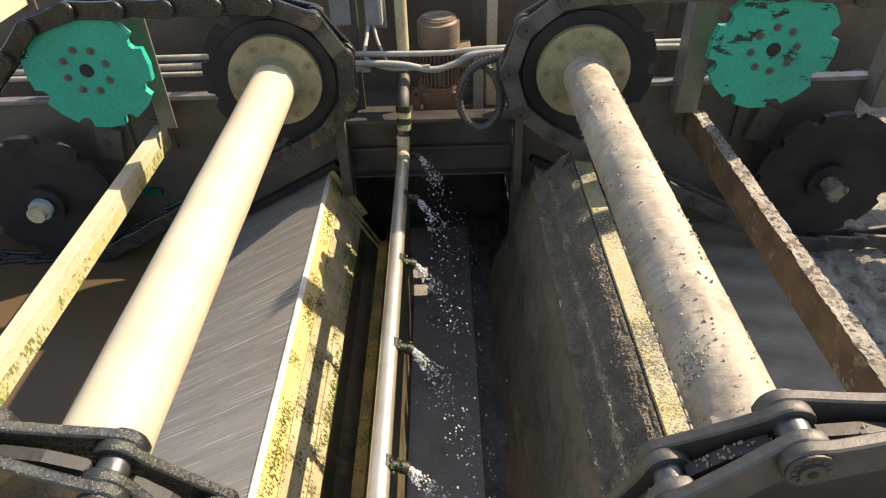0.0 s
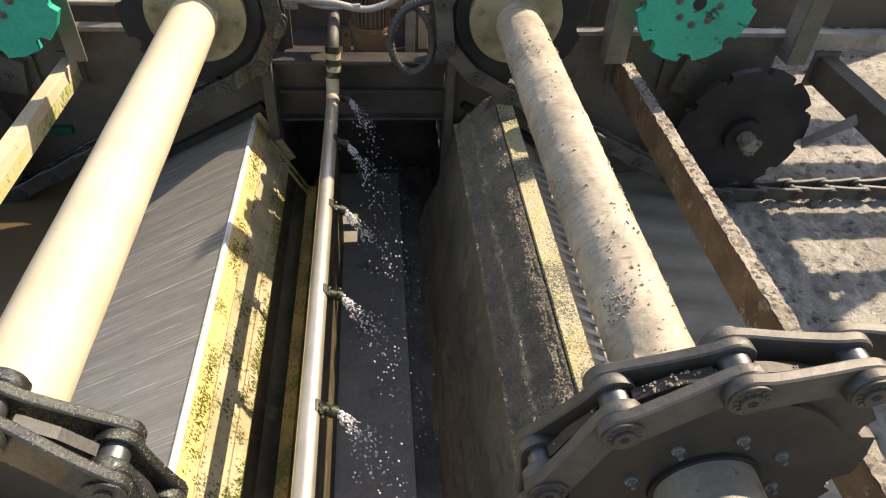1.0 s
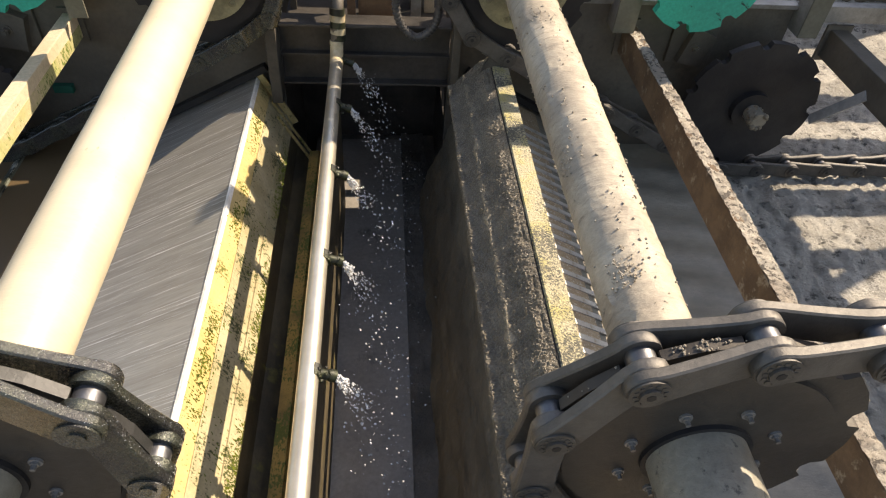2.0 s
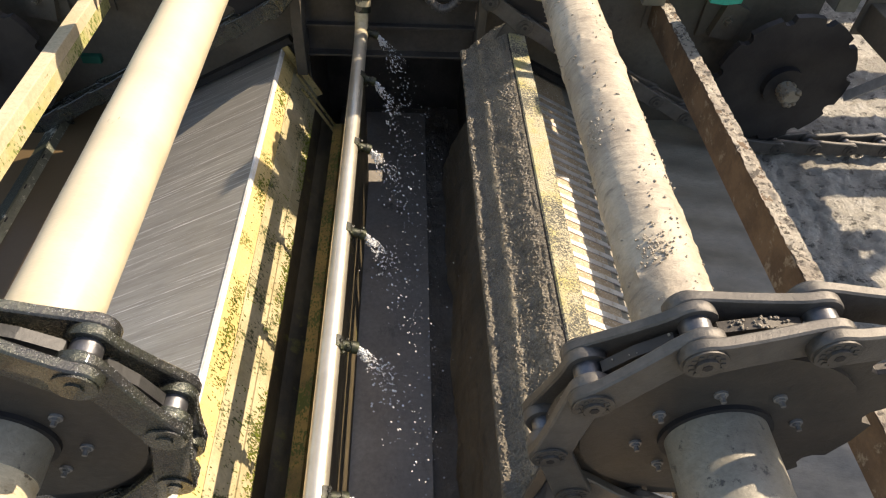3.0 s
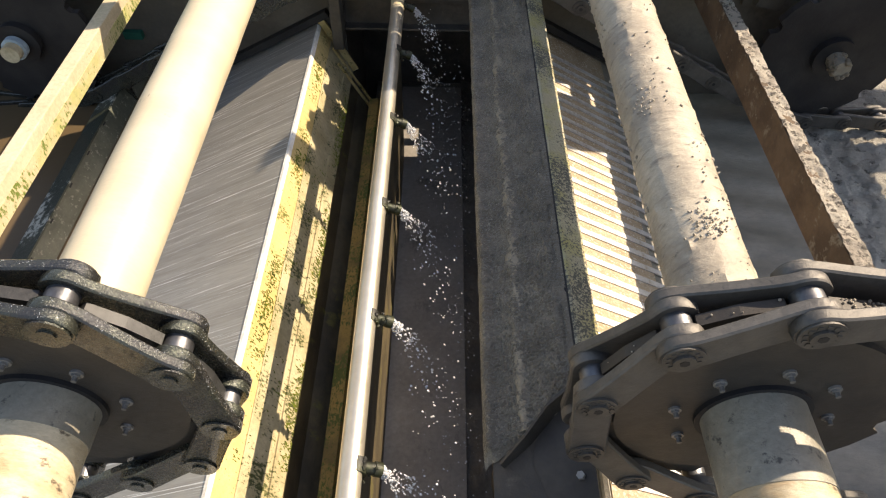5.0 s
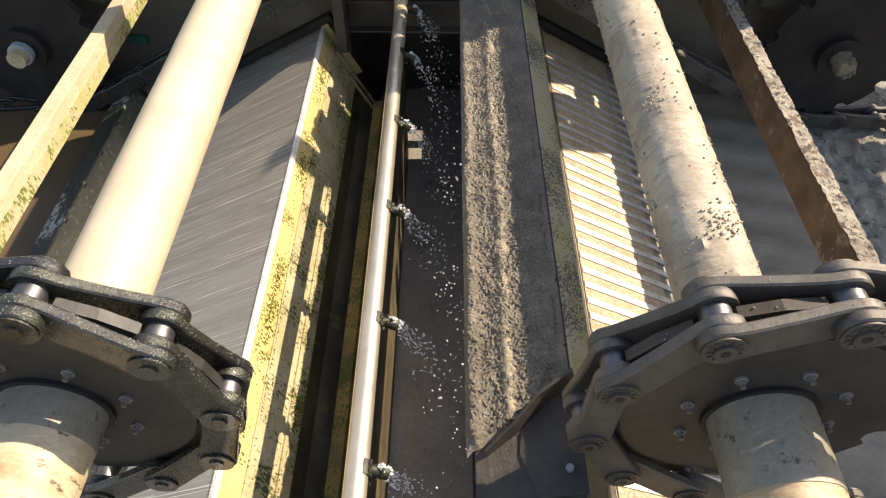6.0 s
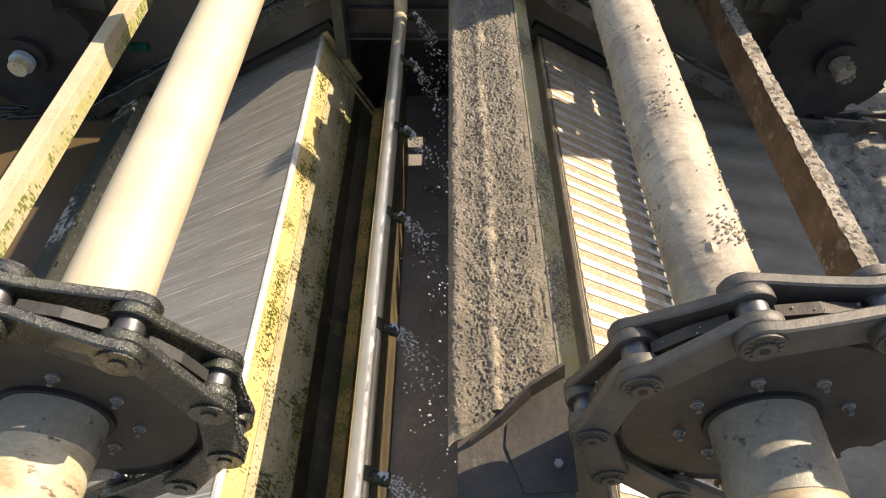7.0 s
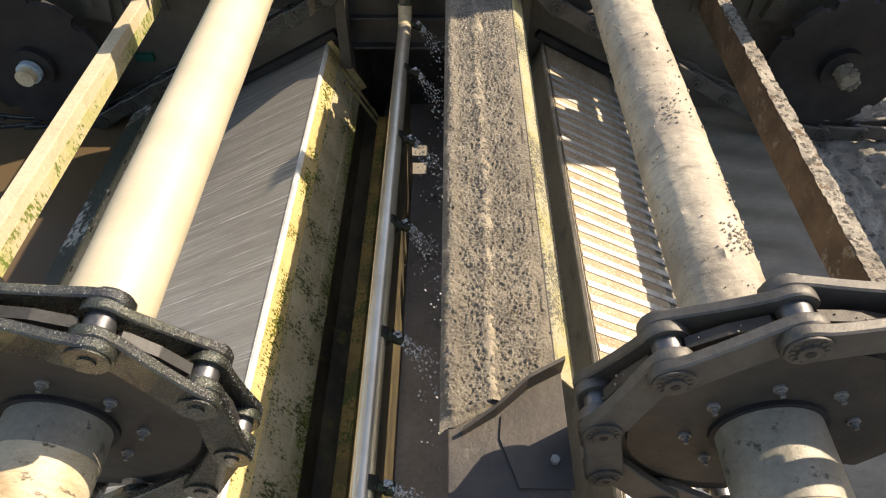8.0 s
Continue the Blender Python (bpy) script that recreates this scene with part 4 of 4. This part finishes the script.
# ---- frame members over the machines ----
def beams():
    def beam(x0, x1, ya, yb, z0, z1, mat, label):
        th = thing("cross_beam", label, "beam", "beams beside the shafts")
        part("box_section", box(bmesh.new(), (x0, ya, z0), (x1, yb, z1), 0.004), mat, th)
        part("end_plate", box(bmesh.new(), (x0 - 0.02, yb, z0 - 0.02), (x1 + 0.02, yb + 0.012, z1 + 0.02), 0.002), FRAME, th)
        return th
    cream = beam(-1.256, -1.206, -0.4, Y_WALL - 0.013, -0.372, -0.273, BEAM_PAINT, "cream painted box beam with moss on its side")
    part("mossy_face", box(bmesh.new(), (-1.206, -0.39, -0.370), (-1.2045, 2.58, -0.318)), BEAM_MOSS, cream, "algae along the beam's lower side")
    beam(1.029, 1.08, -0.4, Y_WALL - 0.013, -0.376, -0.25, BEAM_RUST, "rusty box beam caked with pale mud on top")
    beam(1.965, 2.045, 0.6, Y_WALL - 0.013, -0.376, -0.25, FRAME, "grey steel box beam over the sludge")
    beam(-1.48, -1.41, 0.9, 2.30, 0.33, 0.39, BEAM_PAINT, "cream painted rail beam above the outer chain run")
    brace = thing("diagonal_brace", "pale flat steel brace under the grey beam", "brace")
    bm = box(bmesh.new(), (-0.30, -0.022, -0.004), (0.0, 0.022, 0.004), 0.001)
    part("flat", bm, BOX_PLASTIC, brace)
    brace.matrix_basis = Matrix.Translation((1.962, 2.2, -0.34)) @ Euler((radians(75), radians(-52), radians(-76))).to_matrix().to_4x4()
    # pale mud along the top of the rusty beam
    lumpy_sheet("mud_crust", 1.030, 1.079, -0.3, 2.52, -0.246, 0.007, CRUST_PALE, "pale dry mud crust along the top of the rusty beam", "mud", "stuff", 14, 700, 34.0)
    for x0, x1, lab in ((-1.195, -1.125, "grey steel post rising from the side frame"), (0.955, 1.045, "grey steel post rising from the side frame"), (1.765, 1.85, "grey steel post rising from the side frame")):
        th = thing("frame_post", lab, "post", "frame posts")
        part("web", box(bmesh.new(), (x0, 2.50, -0.25), (x1, 2.508, 1.0), 0.001), POST, th)
        part("flange", box(bmesh.new(), (x0, 2.5085, -0.25), (x0 + 0.008, Y_WALL - 0.002, 1.0), 0.001), GALV, th)


beams()


# ---- spray pipe ----
PIPE_X, PIPE_Z, R_SPRAY = -0.184, -0.40, 0.0265
NOZZLES = [0.565, 0.955, 1.355, 1.755, 2.16, 2.50]


def spray():
    th = thing("spray_pipe", "stainless spray pipe with a row of dark nozzles over the trough", "pipe")
    part("header", tube(bmesh.new(), (PIPE_X, -0.3, PIPE_Z), (PIPE_X, 2.46, PIPE_Z), R_SPRAY, 32), STEEL_PIPE, th, "", True)
    swept("elbow", [(PIPE_X, 2.46, PIPE_Z), (PIPE_X, 2.49, PIPE_Z + 0.004), (PIPE_X, 2.52, PIPE_Z + 0.03), (PIPE_X, 2.53, PIPE_Z + 0.07)], 0.028, TAPE_WHITE, th)
    for z, mat in ((-0.31, FITTING), (-0.283, TAPE_WHITE), (-0.256, FITTING), (-0.229, TAPE_WHITE), (-0.202, FITTING)):
        part("coupling", tube(bmesh.new(), (PIPE_X + 0.008, 2.535, z - 0.02), (PIPE_X + 0.010, 2.54, z + 0.006), 0.031, 24), mat, th, "", True)
    swept("riser", [(PIPE_X, 2.53, PIPE_Z + 0.07), (PIPE_X + 0.01, 2.545, -0.20), (PIPE_X + 0.012, 2.62, -0.16), (PIPE_X + 0.012, 2.73, -0.12), (PIPE_X + 0.012, 2.745, -0.03)], 0.0235, FRAME, th, "dull grey riser")
    part("upper_riser", tube(bmesh.new(), (PIPE_X + 0.012, 2.745, -0.04), (PIPE_X + 0.012, 2.745, 0.9), 0.0255, 28), POLE_YELLOW, th, "pale yellow riser", True)
    rng = random.Random(15)
    for y in NOZZLES:
        nz = None
        for nm, p, q, r, m in (("clamp", (0.008, -0.017, -0.003), (0.008, 0.017, -0.003), 0.0265, FITTING), ("neck", (0.022, 0, -0.003), (0.052, 0, -0.012), 0.014, FITTING), ("tip", (0.050, 0, -0.011), (0.066, 0, -0.018), 0.0165, FITTING)):
            o = part(nm if nz else "nozzle", tube(bmesh.new(), p, q, r, 16), m, nz or th, "", True)
            if nz is None:
                nz = o
                o.location = (PIPE_X, y, PIPE_Z)
        bm = bmesh.new()
        for _ in range(26):
            a, c, r = rng.uniform(-2.2, 1.2), rng.gauss(0, 0.011), rng.uniform(0.003, 0.008)
            d = 0.027 if rng.random() < 0.6 else rng.uniform(0.03, 0.058)
            bmesh.ops.create_icosphere(bm, subdivisions=1, radius=r, matrix=Matrix.Translation((d * math.cos(a * 0.5) + 0.004, c, d * 0.75 * math.sin(a) - 0.004 if d < 0.028 else rng.uniform(-0.026, 0.006))))
        tagged(part("grime", bm, FITTING, nz, "dark mossy grime", True), kind="stuff")
    # thin strip and shadowed bracket rail under the pipe
    part("support_strip", box(bmesh.new(), (PIPE_X - 0.006, -0.3, FLOOR_Z - 0.02), (PIPE_X + 0.004, 2.5, PIPE_Z - 0.20), 0.001), MOSS_DARK, th, "mossy support strip")


spray()
JETS = []


def jets():
    """Each jet is a foamy root that turns about its line and a shower of drops falling to the trough."""
    random.seed(12)
    for j, y in enumerate(NOZZLES):
        power = (0.7, 0.9, 1.0, 1.0, 1.0, 1.0)[j]
        th = thing("water_jet", "white water jet breaking into falling drops over the trough", "water jet", "water jets")
        o = Vector((PIPE_X + 0.067, y, PIPE_Z - 0.018))
        aim = Vector((0.42, -0.10, -0.62)).normalized()
        th.matrix_basis = Matrix.Translation(o) @ aim.to_track_quat("Z", "Y").to_matrix().to_4x4()
        bm = bmesh.new()
        for _ in range(90):
            k = random.random() * 0.045 * power
            a, d, r = random.uniform(0, math.tau), random.random() ** 0.5 * (0.007 + 0.22 * k), random.uniform(0.0018, 0.0046)
            bmesh.ops.create_icosphere(bm, subdivisions=1, radius=r, matrix=Matrix.Translation((d * math.cos(a), d * math.sin(a), k)))
        for _ in range(120):
            k = 0.03 + random.random() ** 1.2 * 0.13 * power
            a, d, r = random.uniform(0, math.tau), random.random() ** 0.6 * (0.006 + k * 0.26), random.uniform(0.0007, 0.0024)
            bmesh.ops.create_icosphere(bm, subdivisions=1, radius=1, matrix=Matrix.Translation((d * math.cos(a), d * math.sin(a), k)) @ Matrix.Diagonal((r, r, r * random.uniform(1, 3), 1)))
        foam = part("foam", bm, FOAM, th, "white foamy root of the jet", True)
        bm = bmesh.new()
        back = aim.to_track_quat("Z", "Y").to_matrix().inverted()
        start = Vector((0.70, -0.14, -0.75)) * power
        for _ in range(190):
            u = random.uniform(0.08, 0.32)
            w = 0.004 + 0.19 * u
            q = start * u + Vector((0, 0, -4.9)) * u * u + Vector((random.gauss(0, w), random.gauss(0, w * 1.3), random.gauss(0, w)))
            if o.z + q.z < FLOOR_Z + 0.06:
                continue
            r = random.choice((0.0008, 0.001, 0.0014, 0.0018, 0.0026, 0.0036))
            bmesh.ops.create_icosphere(bm, subdivisions=1, radius=1, matrix=Matrix.Translation(back @ q) @ Matrix.Diagonal((r, r, r * random.uniform(1, 1.7), 1)))
        drops = part("spray", bm, FOAM, th, "scattered drops", True)
        tagged(foam, kind="stuff")
        tagged(drops, kind="stuff")
        JETS.append((foam, drops, j))


jets()


# ---- drive and services behind the trough ----
def back_services():
    mo = thing("gear_motor", "dusty brown electric motor upright on a rusty gearbox", "motor")
    cx, cy = -0.02, 2.86
    bm = tube(bmesh.new(), (cx, cy, -0.055), (cx, cy, 0.062), 0.093, 36)
    bmesh.ops.bevel(bm, geom=[e for e in bm.edges if all(v.co.z > 0.06 for v in e.verts)], offset=0.016, segments=3, affect="EDGES")
    part("fan_cover", bm, MOTOR, mo, "", True)
    part("cover_lid", tube(bmesh.new(), (cx, cy, 0.0625), (cx, cy, 0.068), 0.066, 32), MOTOR, mo, "", True)
    part("stator", tube(bmesh.new(), (cx, cy, -0.23), (cx, cy, -0.055), 0.072, 32), MOTOR, mo, "", True)
    fin = None
    for k in range(28):
        a = math.tau * k / 28
        if fin is None:
            fin = part("fin", box(bmesh.new(), (0.070, -0.003, -0.225), (0.088, 0.003, -0.06)), MOTOR, mo)
            fin.location = (cx, cy, 0)
            fin.rotation_euler.z = a
        else:
            o = new("fin", fin.data)
            o.parent = mo
            o.location = (cx, cy, 0)
            o.rotation_euler.z = a
    part("terminal_box", box(bmesh.new(), (cx + 0.07, cy - 0.06, -0.15), (cx + 0.14, cy + 0.05, -0.06), 0.006), MOTOR, mo)
    part("mounting_flange", tube(bmesh.new(), (cx, cy, -0.252), (cx, cy, -0.231), 0.098, 32), GEARBOX, mo, "", True)
    part("gearbox", box(bmesh.new(), (cx - 0.08, cy - 0.085, -0.40), (cx + 0.08, cy + 0.085, -0.252), 0.014), GEARBOX, mo, "rusty orange gearbox")
    part("lifting_lug", prism(bmesh.new(), [(cx - 0.125, -0.40), (cx - 0.09, -0.40), (cx - 0.09, -0.22), (cx - 0.105, -0.205), (cx - 0.12, -0.215), (cx - 0.125, -0.24)], cy - 0.13, cy - 0.118), GEARBOX, mo, "rusty bracket")
    part("lug_hole", tube(bmesh.new(), (cx - 0.107, cy - 0.132, -0.235), (cx - 0.107, cy - 0.117, -0.235), 0.008, 14), BLACK_RUBBER, mo)
    tagged(part("service_shelf", box(bmesh.new(), (-0.424, 2.665, -0.42), (0.294, 3.2, -0.402), 0.002), WET_BLACK), "dark grimy steel shelf under the motor", "shelf", kind="structure")
    # uprights
    for x0, x1, y, mat, lab in ((0.135, 0.195, 3.0, FRAME, "grey flat steel upright"), (0.20, 0.245, 2.95, BEAM_PAINT, "pale cream painted steel upright"), (-0.415, -0.385, 2.95, FRAME, "thin dark steel upright behind the frame"), (0.80, 0.86, 3.2, FRAME, "grey steel upright behind the frame"),
                                (1.04, 1.10, 3.0, FRAME, "grey steel upright behind the frame"), (-0.95, -0.90, 3.1, FRAME, "grey steel upright behind the frame")):
        th = thing("upright", lab, "post", "uprights behind the frame")
        zb = -0.4015 if -0.43 < x0 < 0.29 else -1.4
        part("flat", box(bmesh.new(), (x0, y, zb), (x1, y + 0.012, 0.6), 0.002), mat, th)
        part("lip", box(bmesh.new(), (x0, y + 0.012, zb), (x0 + 0.008, y + 0.05, 0.6), 0.001), mat, th)
    # control boxes
    for x0, x1, z0, z1 in ((-0.50, -0.40, 0.0, 0.22), (-0.345, -0.27, -0.005, 0.20)):
        th = thing("junction_box", "grey plastic junction box on the rear frame", "junction box", "junction boxes")
        part("case", box(bmesh.new(), (x0, 2.95, z0), (x1, 3.02, z1), 0.008), BOX_PLASTIC, th)
        part("lid", box(bmesh.new(), (x0 + 0.008, 2.944, z0 + 0.01), (x1 - 0.008, 2.9505, z1 - 0.01), 0.003), BOX_PLASTIC, th)
        part("backplate", box(bmesh.new(), (x0 - 0.012, 3.0205, z0 - 0.03), (x1 + 0.012, 3.03, z1 + 0.1), 0.002), GALV, th)
    # conduits and cables along the back
    def cable(pts, r, mat, label, cat="cable"):
        th = thing("conduit" if cat == "conduit" else "cable", label, cat, "cables behind the trough")
        swept("jacket", pts, r, mat, th)
        return th
    cable([(-2.2, 2.68, -0.06), (-1.0, 2.68, -0.055), (-0.45, 2.67, -0.06), (-0.2, 2.66, -0.065), (-0.05, 2.65, -0.09), (0.05, 2.66, -0.07), (0.16, 2.66, -0.03), (0.6, 2.68, -0.03), (1.0, 2.68, -0.035), (1.2, 2.68, -0.04)], 0.014, CABLE, "pale grey cable sagging along the frame")
    cable([(-2.2, 2.70, -0.02), (-0.8, 2.70, -0.025), (-0.3, 2.69, -0.03), (0.0, 2.69, -0.035), (0.25, 2.69, -0.02), (1.15, 2.70, -0.02)], 0.012, CABLE, "pale grey conduit along the frame", "conduit")
    cable([(-2.2, 2.71, -0.10), (-0.5, 2.70, -0.10), (-0.35, 2.69, -0.10)], 0.011, CABLE, "grey conduit along the frame", "conduit")
    cable([(-0.335, 2.95, 0.0), (-0.34, 2.90, -0.03), (-0.33, 2.72, -0.06), (-0.22, 2.66, -0.085), (-0.06, 2.65, -0.075)], 0.009, CABLE, "grey cable looping from a junction box")
    cable([(-0.31, 2.95, 0.0), (-0.29, 2.88, -0.05), (-0.24, 2.70, -0.07)], 0.007, CABLE, "thin grey cable from a junction box")
    # corrugated hose loop
    th = thing("flexible_hose", "dark corrugated hose hanging in a loop beside the motor", "hose")
    pts = [Vector((0.367, 2.600, -0.007)), Vector((0.262, 2.570, -0.011)), Vector((0.174, 2.550, -0.019)), Vector((0.101, 2.545, -0.062)), Vector((0.058, 2.540, -0.156)), Vector((0.081, 2.540, -0.259)), Vector((0.148, 2.540, -0.312)), Vector((0.215, 2.540, -0.261)), Vector((0.232, 2.550, -0.167)), Vector((0.198, 2.560, -0.076)), Vector((0.149, 2.600, -0.048))]
    swept("core", pts, 0.014, HOSE, th)
    ring = None
    for i in range(len(pts) - 1):
        for k in range(6):
            t = k / 6
            p0, p1, p2, p3 = pts[max(i - 1, 0)], pts[i], pts[i + 1], pts[min(i + 2, len(pts) - 1)]
            p = 0.5 * ((2 * p1) + (p2 - p0) * t + (2 * p0 - 5 * p1 + 4 * p2 - p3) * t * t + (3 * p1 - p0 - 3 * p2 + p3) * t ** 3)
            d = (0.5 * ((p2 - p0) + 2 * (2 * p0 - 5 * p1 + 4 * p2 - p3) * t + 3 * (3 * p1 - p0 - 3 * p2 + p3) * t * t)).normalized()
            if ring is None:
                ring = part("rib", tube(bmesh.new(), (0, 0, -0.004), (0, 0, 0.004), 0.0175, 14), HOSE, th)
                o = ring
            else:
                o = new("rib", ring.data)
                o.parent = th
            o.matrix_basis = Matrix.Translation(p) @ d.to_track_quat("Z", "Y").to_matrix().to_4x4()
    th = thing("chrome_bracket", "bright galvanised strip behind the hose", "bracket")
    part("strip", box(bmesh.new(), (0.13, 2.80, -0.40), (0.175, 2.81, -0.1), 0.002), GALV, th)


back_services()


# ---- brackets, guides and small fixings ----
def fixings():
    for side in (-1, 1):
        x0 = XR if side > 0 else XL
        # guide rails under the lower run, on the far plate
        n = (-math.sin(SLOPE), -math.cos(SLOPE))
        t = (math.cos(SLOPE), -math.sin(SLOPE))
        th = thing("chain_guide", "dark worn guide rail under the rising chain run", "guide rail", "chain guides")
        rails = [(R_PIN + 0.205, 0.03, BLACK_RUBBER)] + ([(R_PIN + 0.085, 0.008, FRAME), (R_PIN + 0.105, 0.005, GALV)] if side > 0 else [])
        for off, h, mat in rails:
            p = []
            for a, b in ((0.10, 0), (0.98, 0), (0.98, 1), (0.10, 1)):
                o = off + h * b
                p.append((x0 + side * (n[0] * o + t[0] * a), n[1] * o + t[1] * a))
            part("rail", prism(bmesh.new(), p, Y_WALL - 0.035, Y_WALL - 0.001), mat, th)
        # bearing bracket above the lower sprocket
        bx = x0 + side * 0.83
        th = thing("tension_bracket", "grey steel chain tensioner bracket on the side plate", "bracket", "tensioner brackets")
        part("plate", box(bmesh.new(), (bx - 0.1, Y_WALL - 0.02, -0.42), (bx + 0.1, Y_WALL - 0.001, -0.20), 0.003), FRAME, th)
        part("slide", prism(bmesh.new(), [(bx - 0.06, -0.40), (bx + 0.05, -0.42), (bx + 0.08, -0.28), (bx - 0.02, -0.24)], Y_WALL - 0.06, Y_WALL - 0.021), FRAME, th)
        part("top_edge", box(bmesh.new(), (bx - 0.105, Y_WALL - 0.035, -0.205), (bx + 0.06, Y_WALL - 0.021, -0.195), 0.001), GALV, th)
        bm = bmesh.new()
        hexbolt(bm, bx + 0.0, Y_WALL - 0.06, -0.33, 0.016, 0.02)
        part("bolt", bm, FRAME, th)


fixings()
GREEN_CLIP = thing("marker_plate", "small dark green plate on the side frame", "plate")
part("plate", box(bmesh.new(), (-1.40, Y_WALL - 0.03, -0.63), (-1.32, Y_WALL - 0.001, -0.595), 0.003), GREEN_DULL, GREEN_CLIP)


# ---- what moves ----
def motions():
    times = [0.5 * k for k in range(17)]
    for ob, side, s7, y, own in MOVERS:
        walk(ob, [(t, link_pose(side, s7 + SPEED * (t - 7), y) @ own) for t in times])
    for side in (-1, 1):
        walk(SHAFT[side], [(t, Matrix.Translation((XR if side > 0 else XL, 0, 0)) @ Matrix.Rotation(side * radians(OMEGA) * (t - 7), 4, "Y")) for t in times])
        for ob, c, r, turn in ((IDLERS[side], IDLER, R_IDLER, 1), (HOLDS[side], (HOLD[0], HOLD_Z), R_HOLD, -1)):
            x = (XR if side > 0 else XL) + side * c[0]
            walk(ob, [(t, Matrix.Translation((x, Y_FAR, c[1])) @ Matrix.Rotation(turn * side * SPEED / r * (t - 7), 4, "Y")) for t in times])
    for foam, drops, j in JETS:
        walk(foam, [(t, Matrix.Translation((0, 0, -0.03 * min(1, max(0, (t - 4.5) / 1.5)))) @ Matrix.Rotation(1.3 * t * (1 if j % 2 else -1) * 2, 4, "Z")) for t in times])
        walk(drops, [(t, Matrix.Translation((0.012 * math.sin(3 * t + 2 * j), 0.01 * math.cos(4 * t + j), 0.03 * math.sin(5 * t + j))) @ Matrix.Rotation(0.12 * math.sin(4.3 * t + j), 4, "Z")) for t in times])


motions()
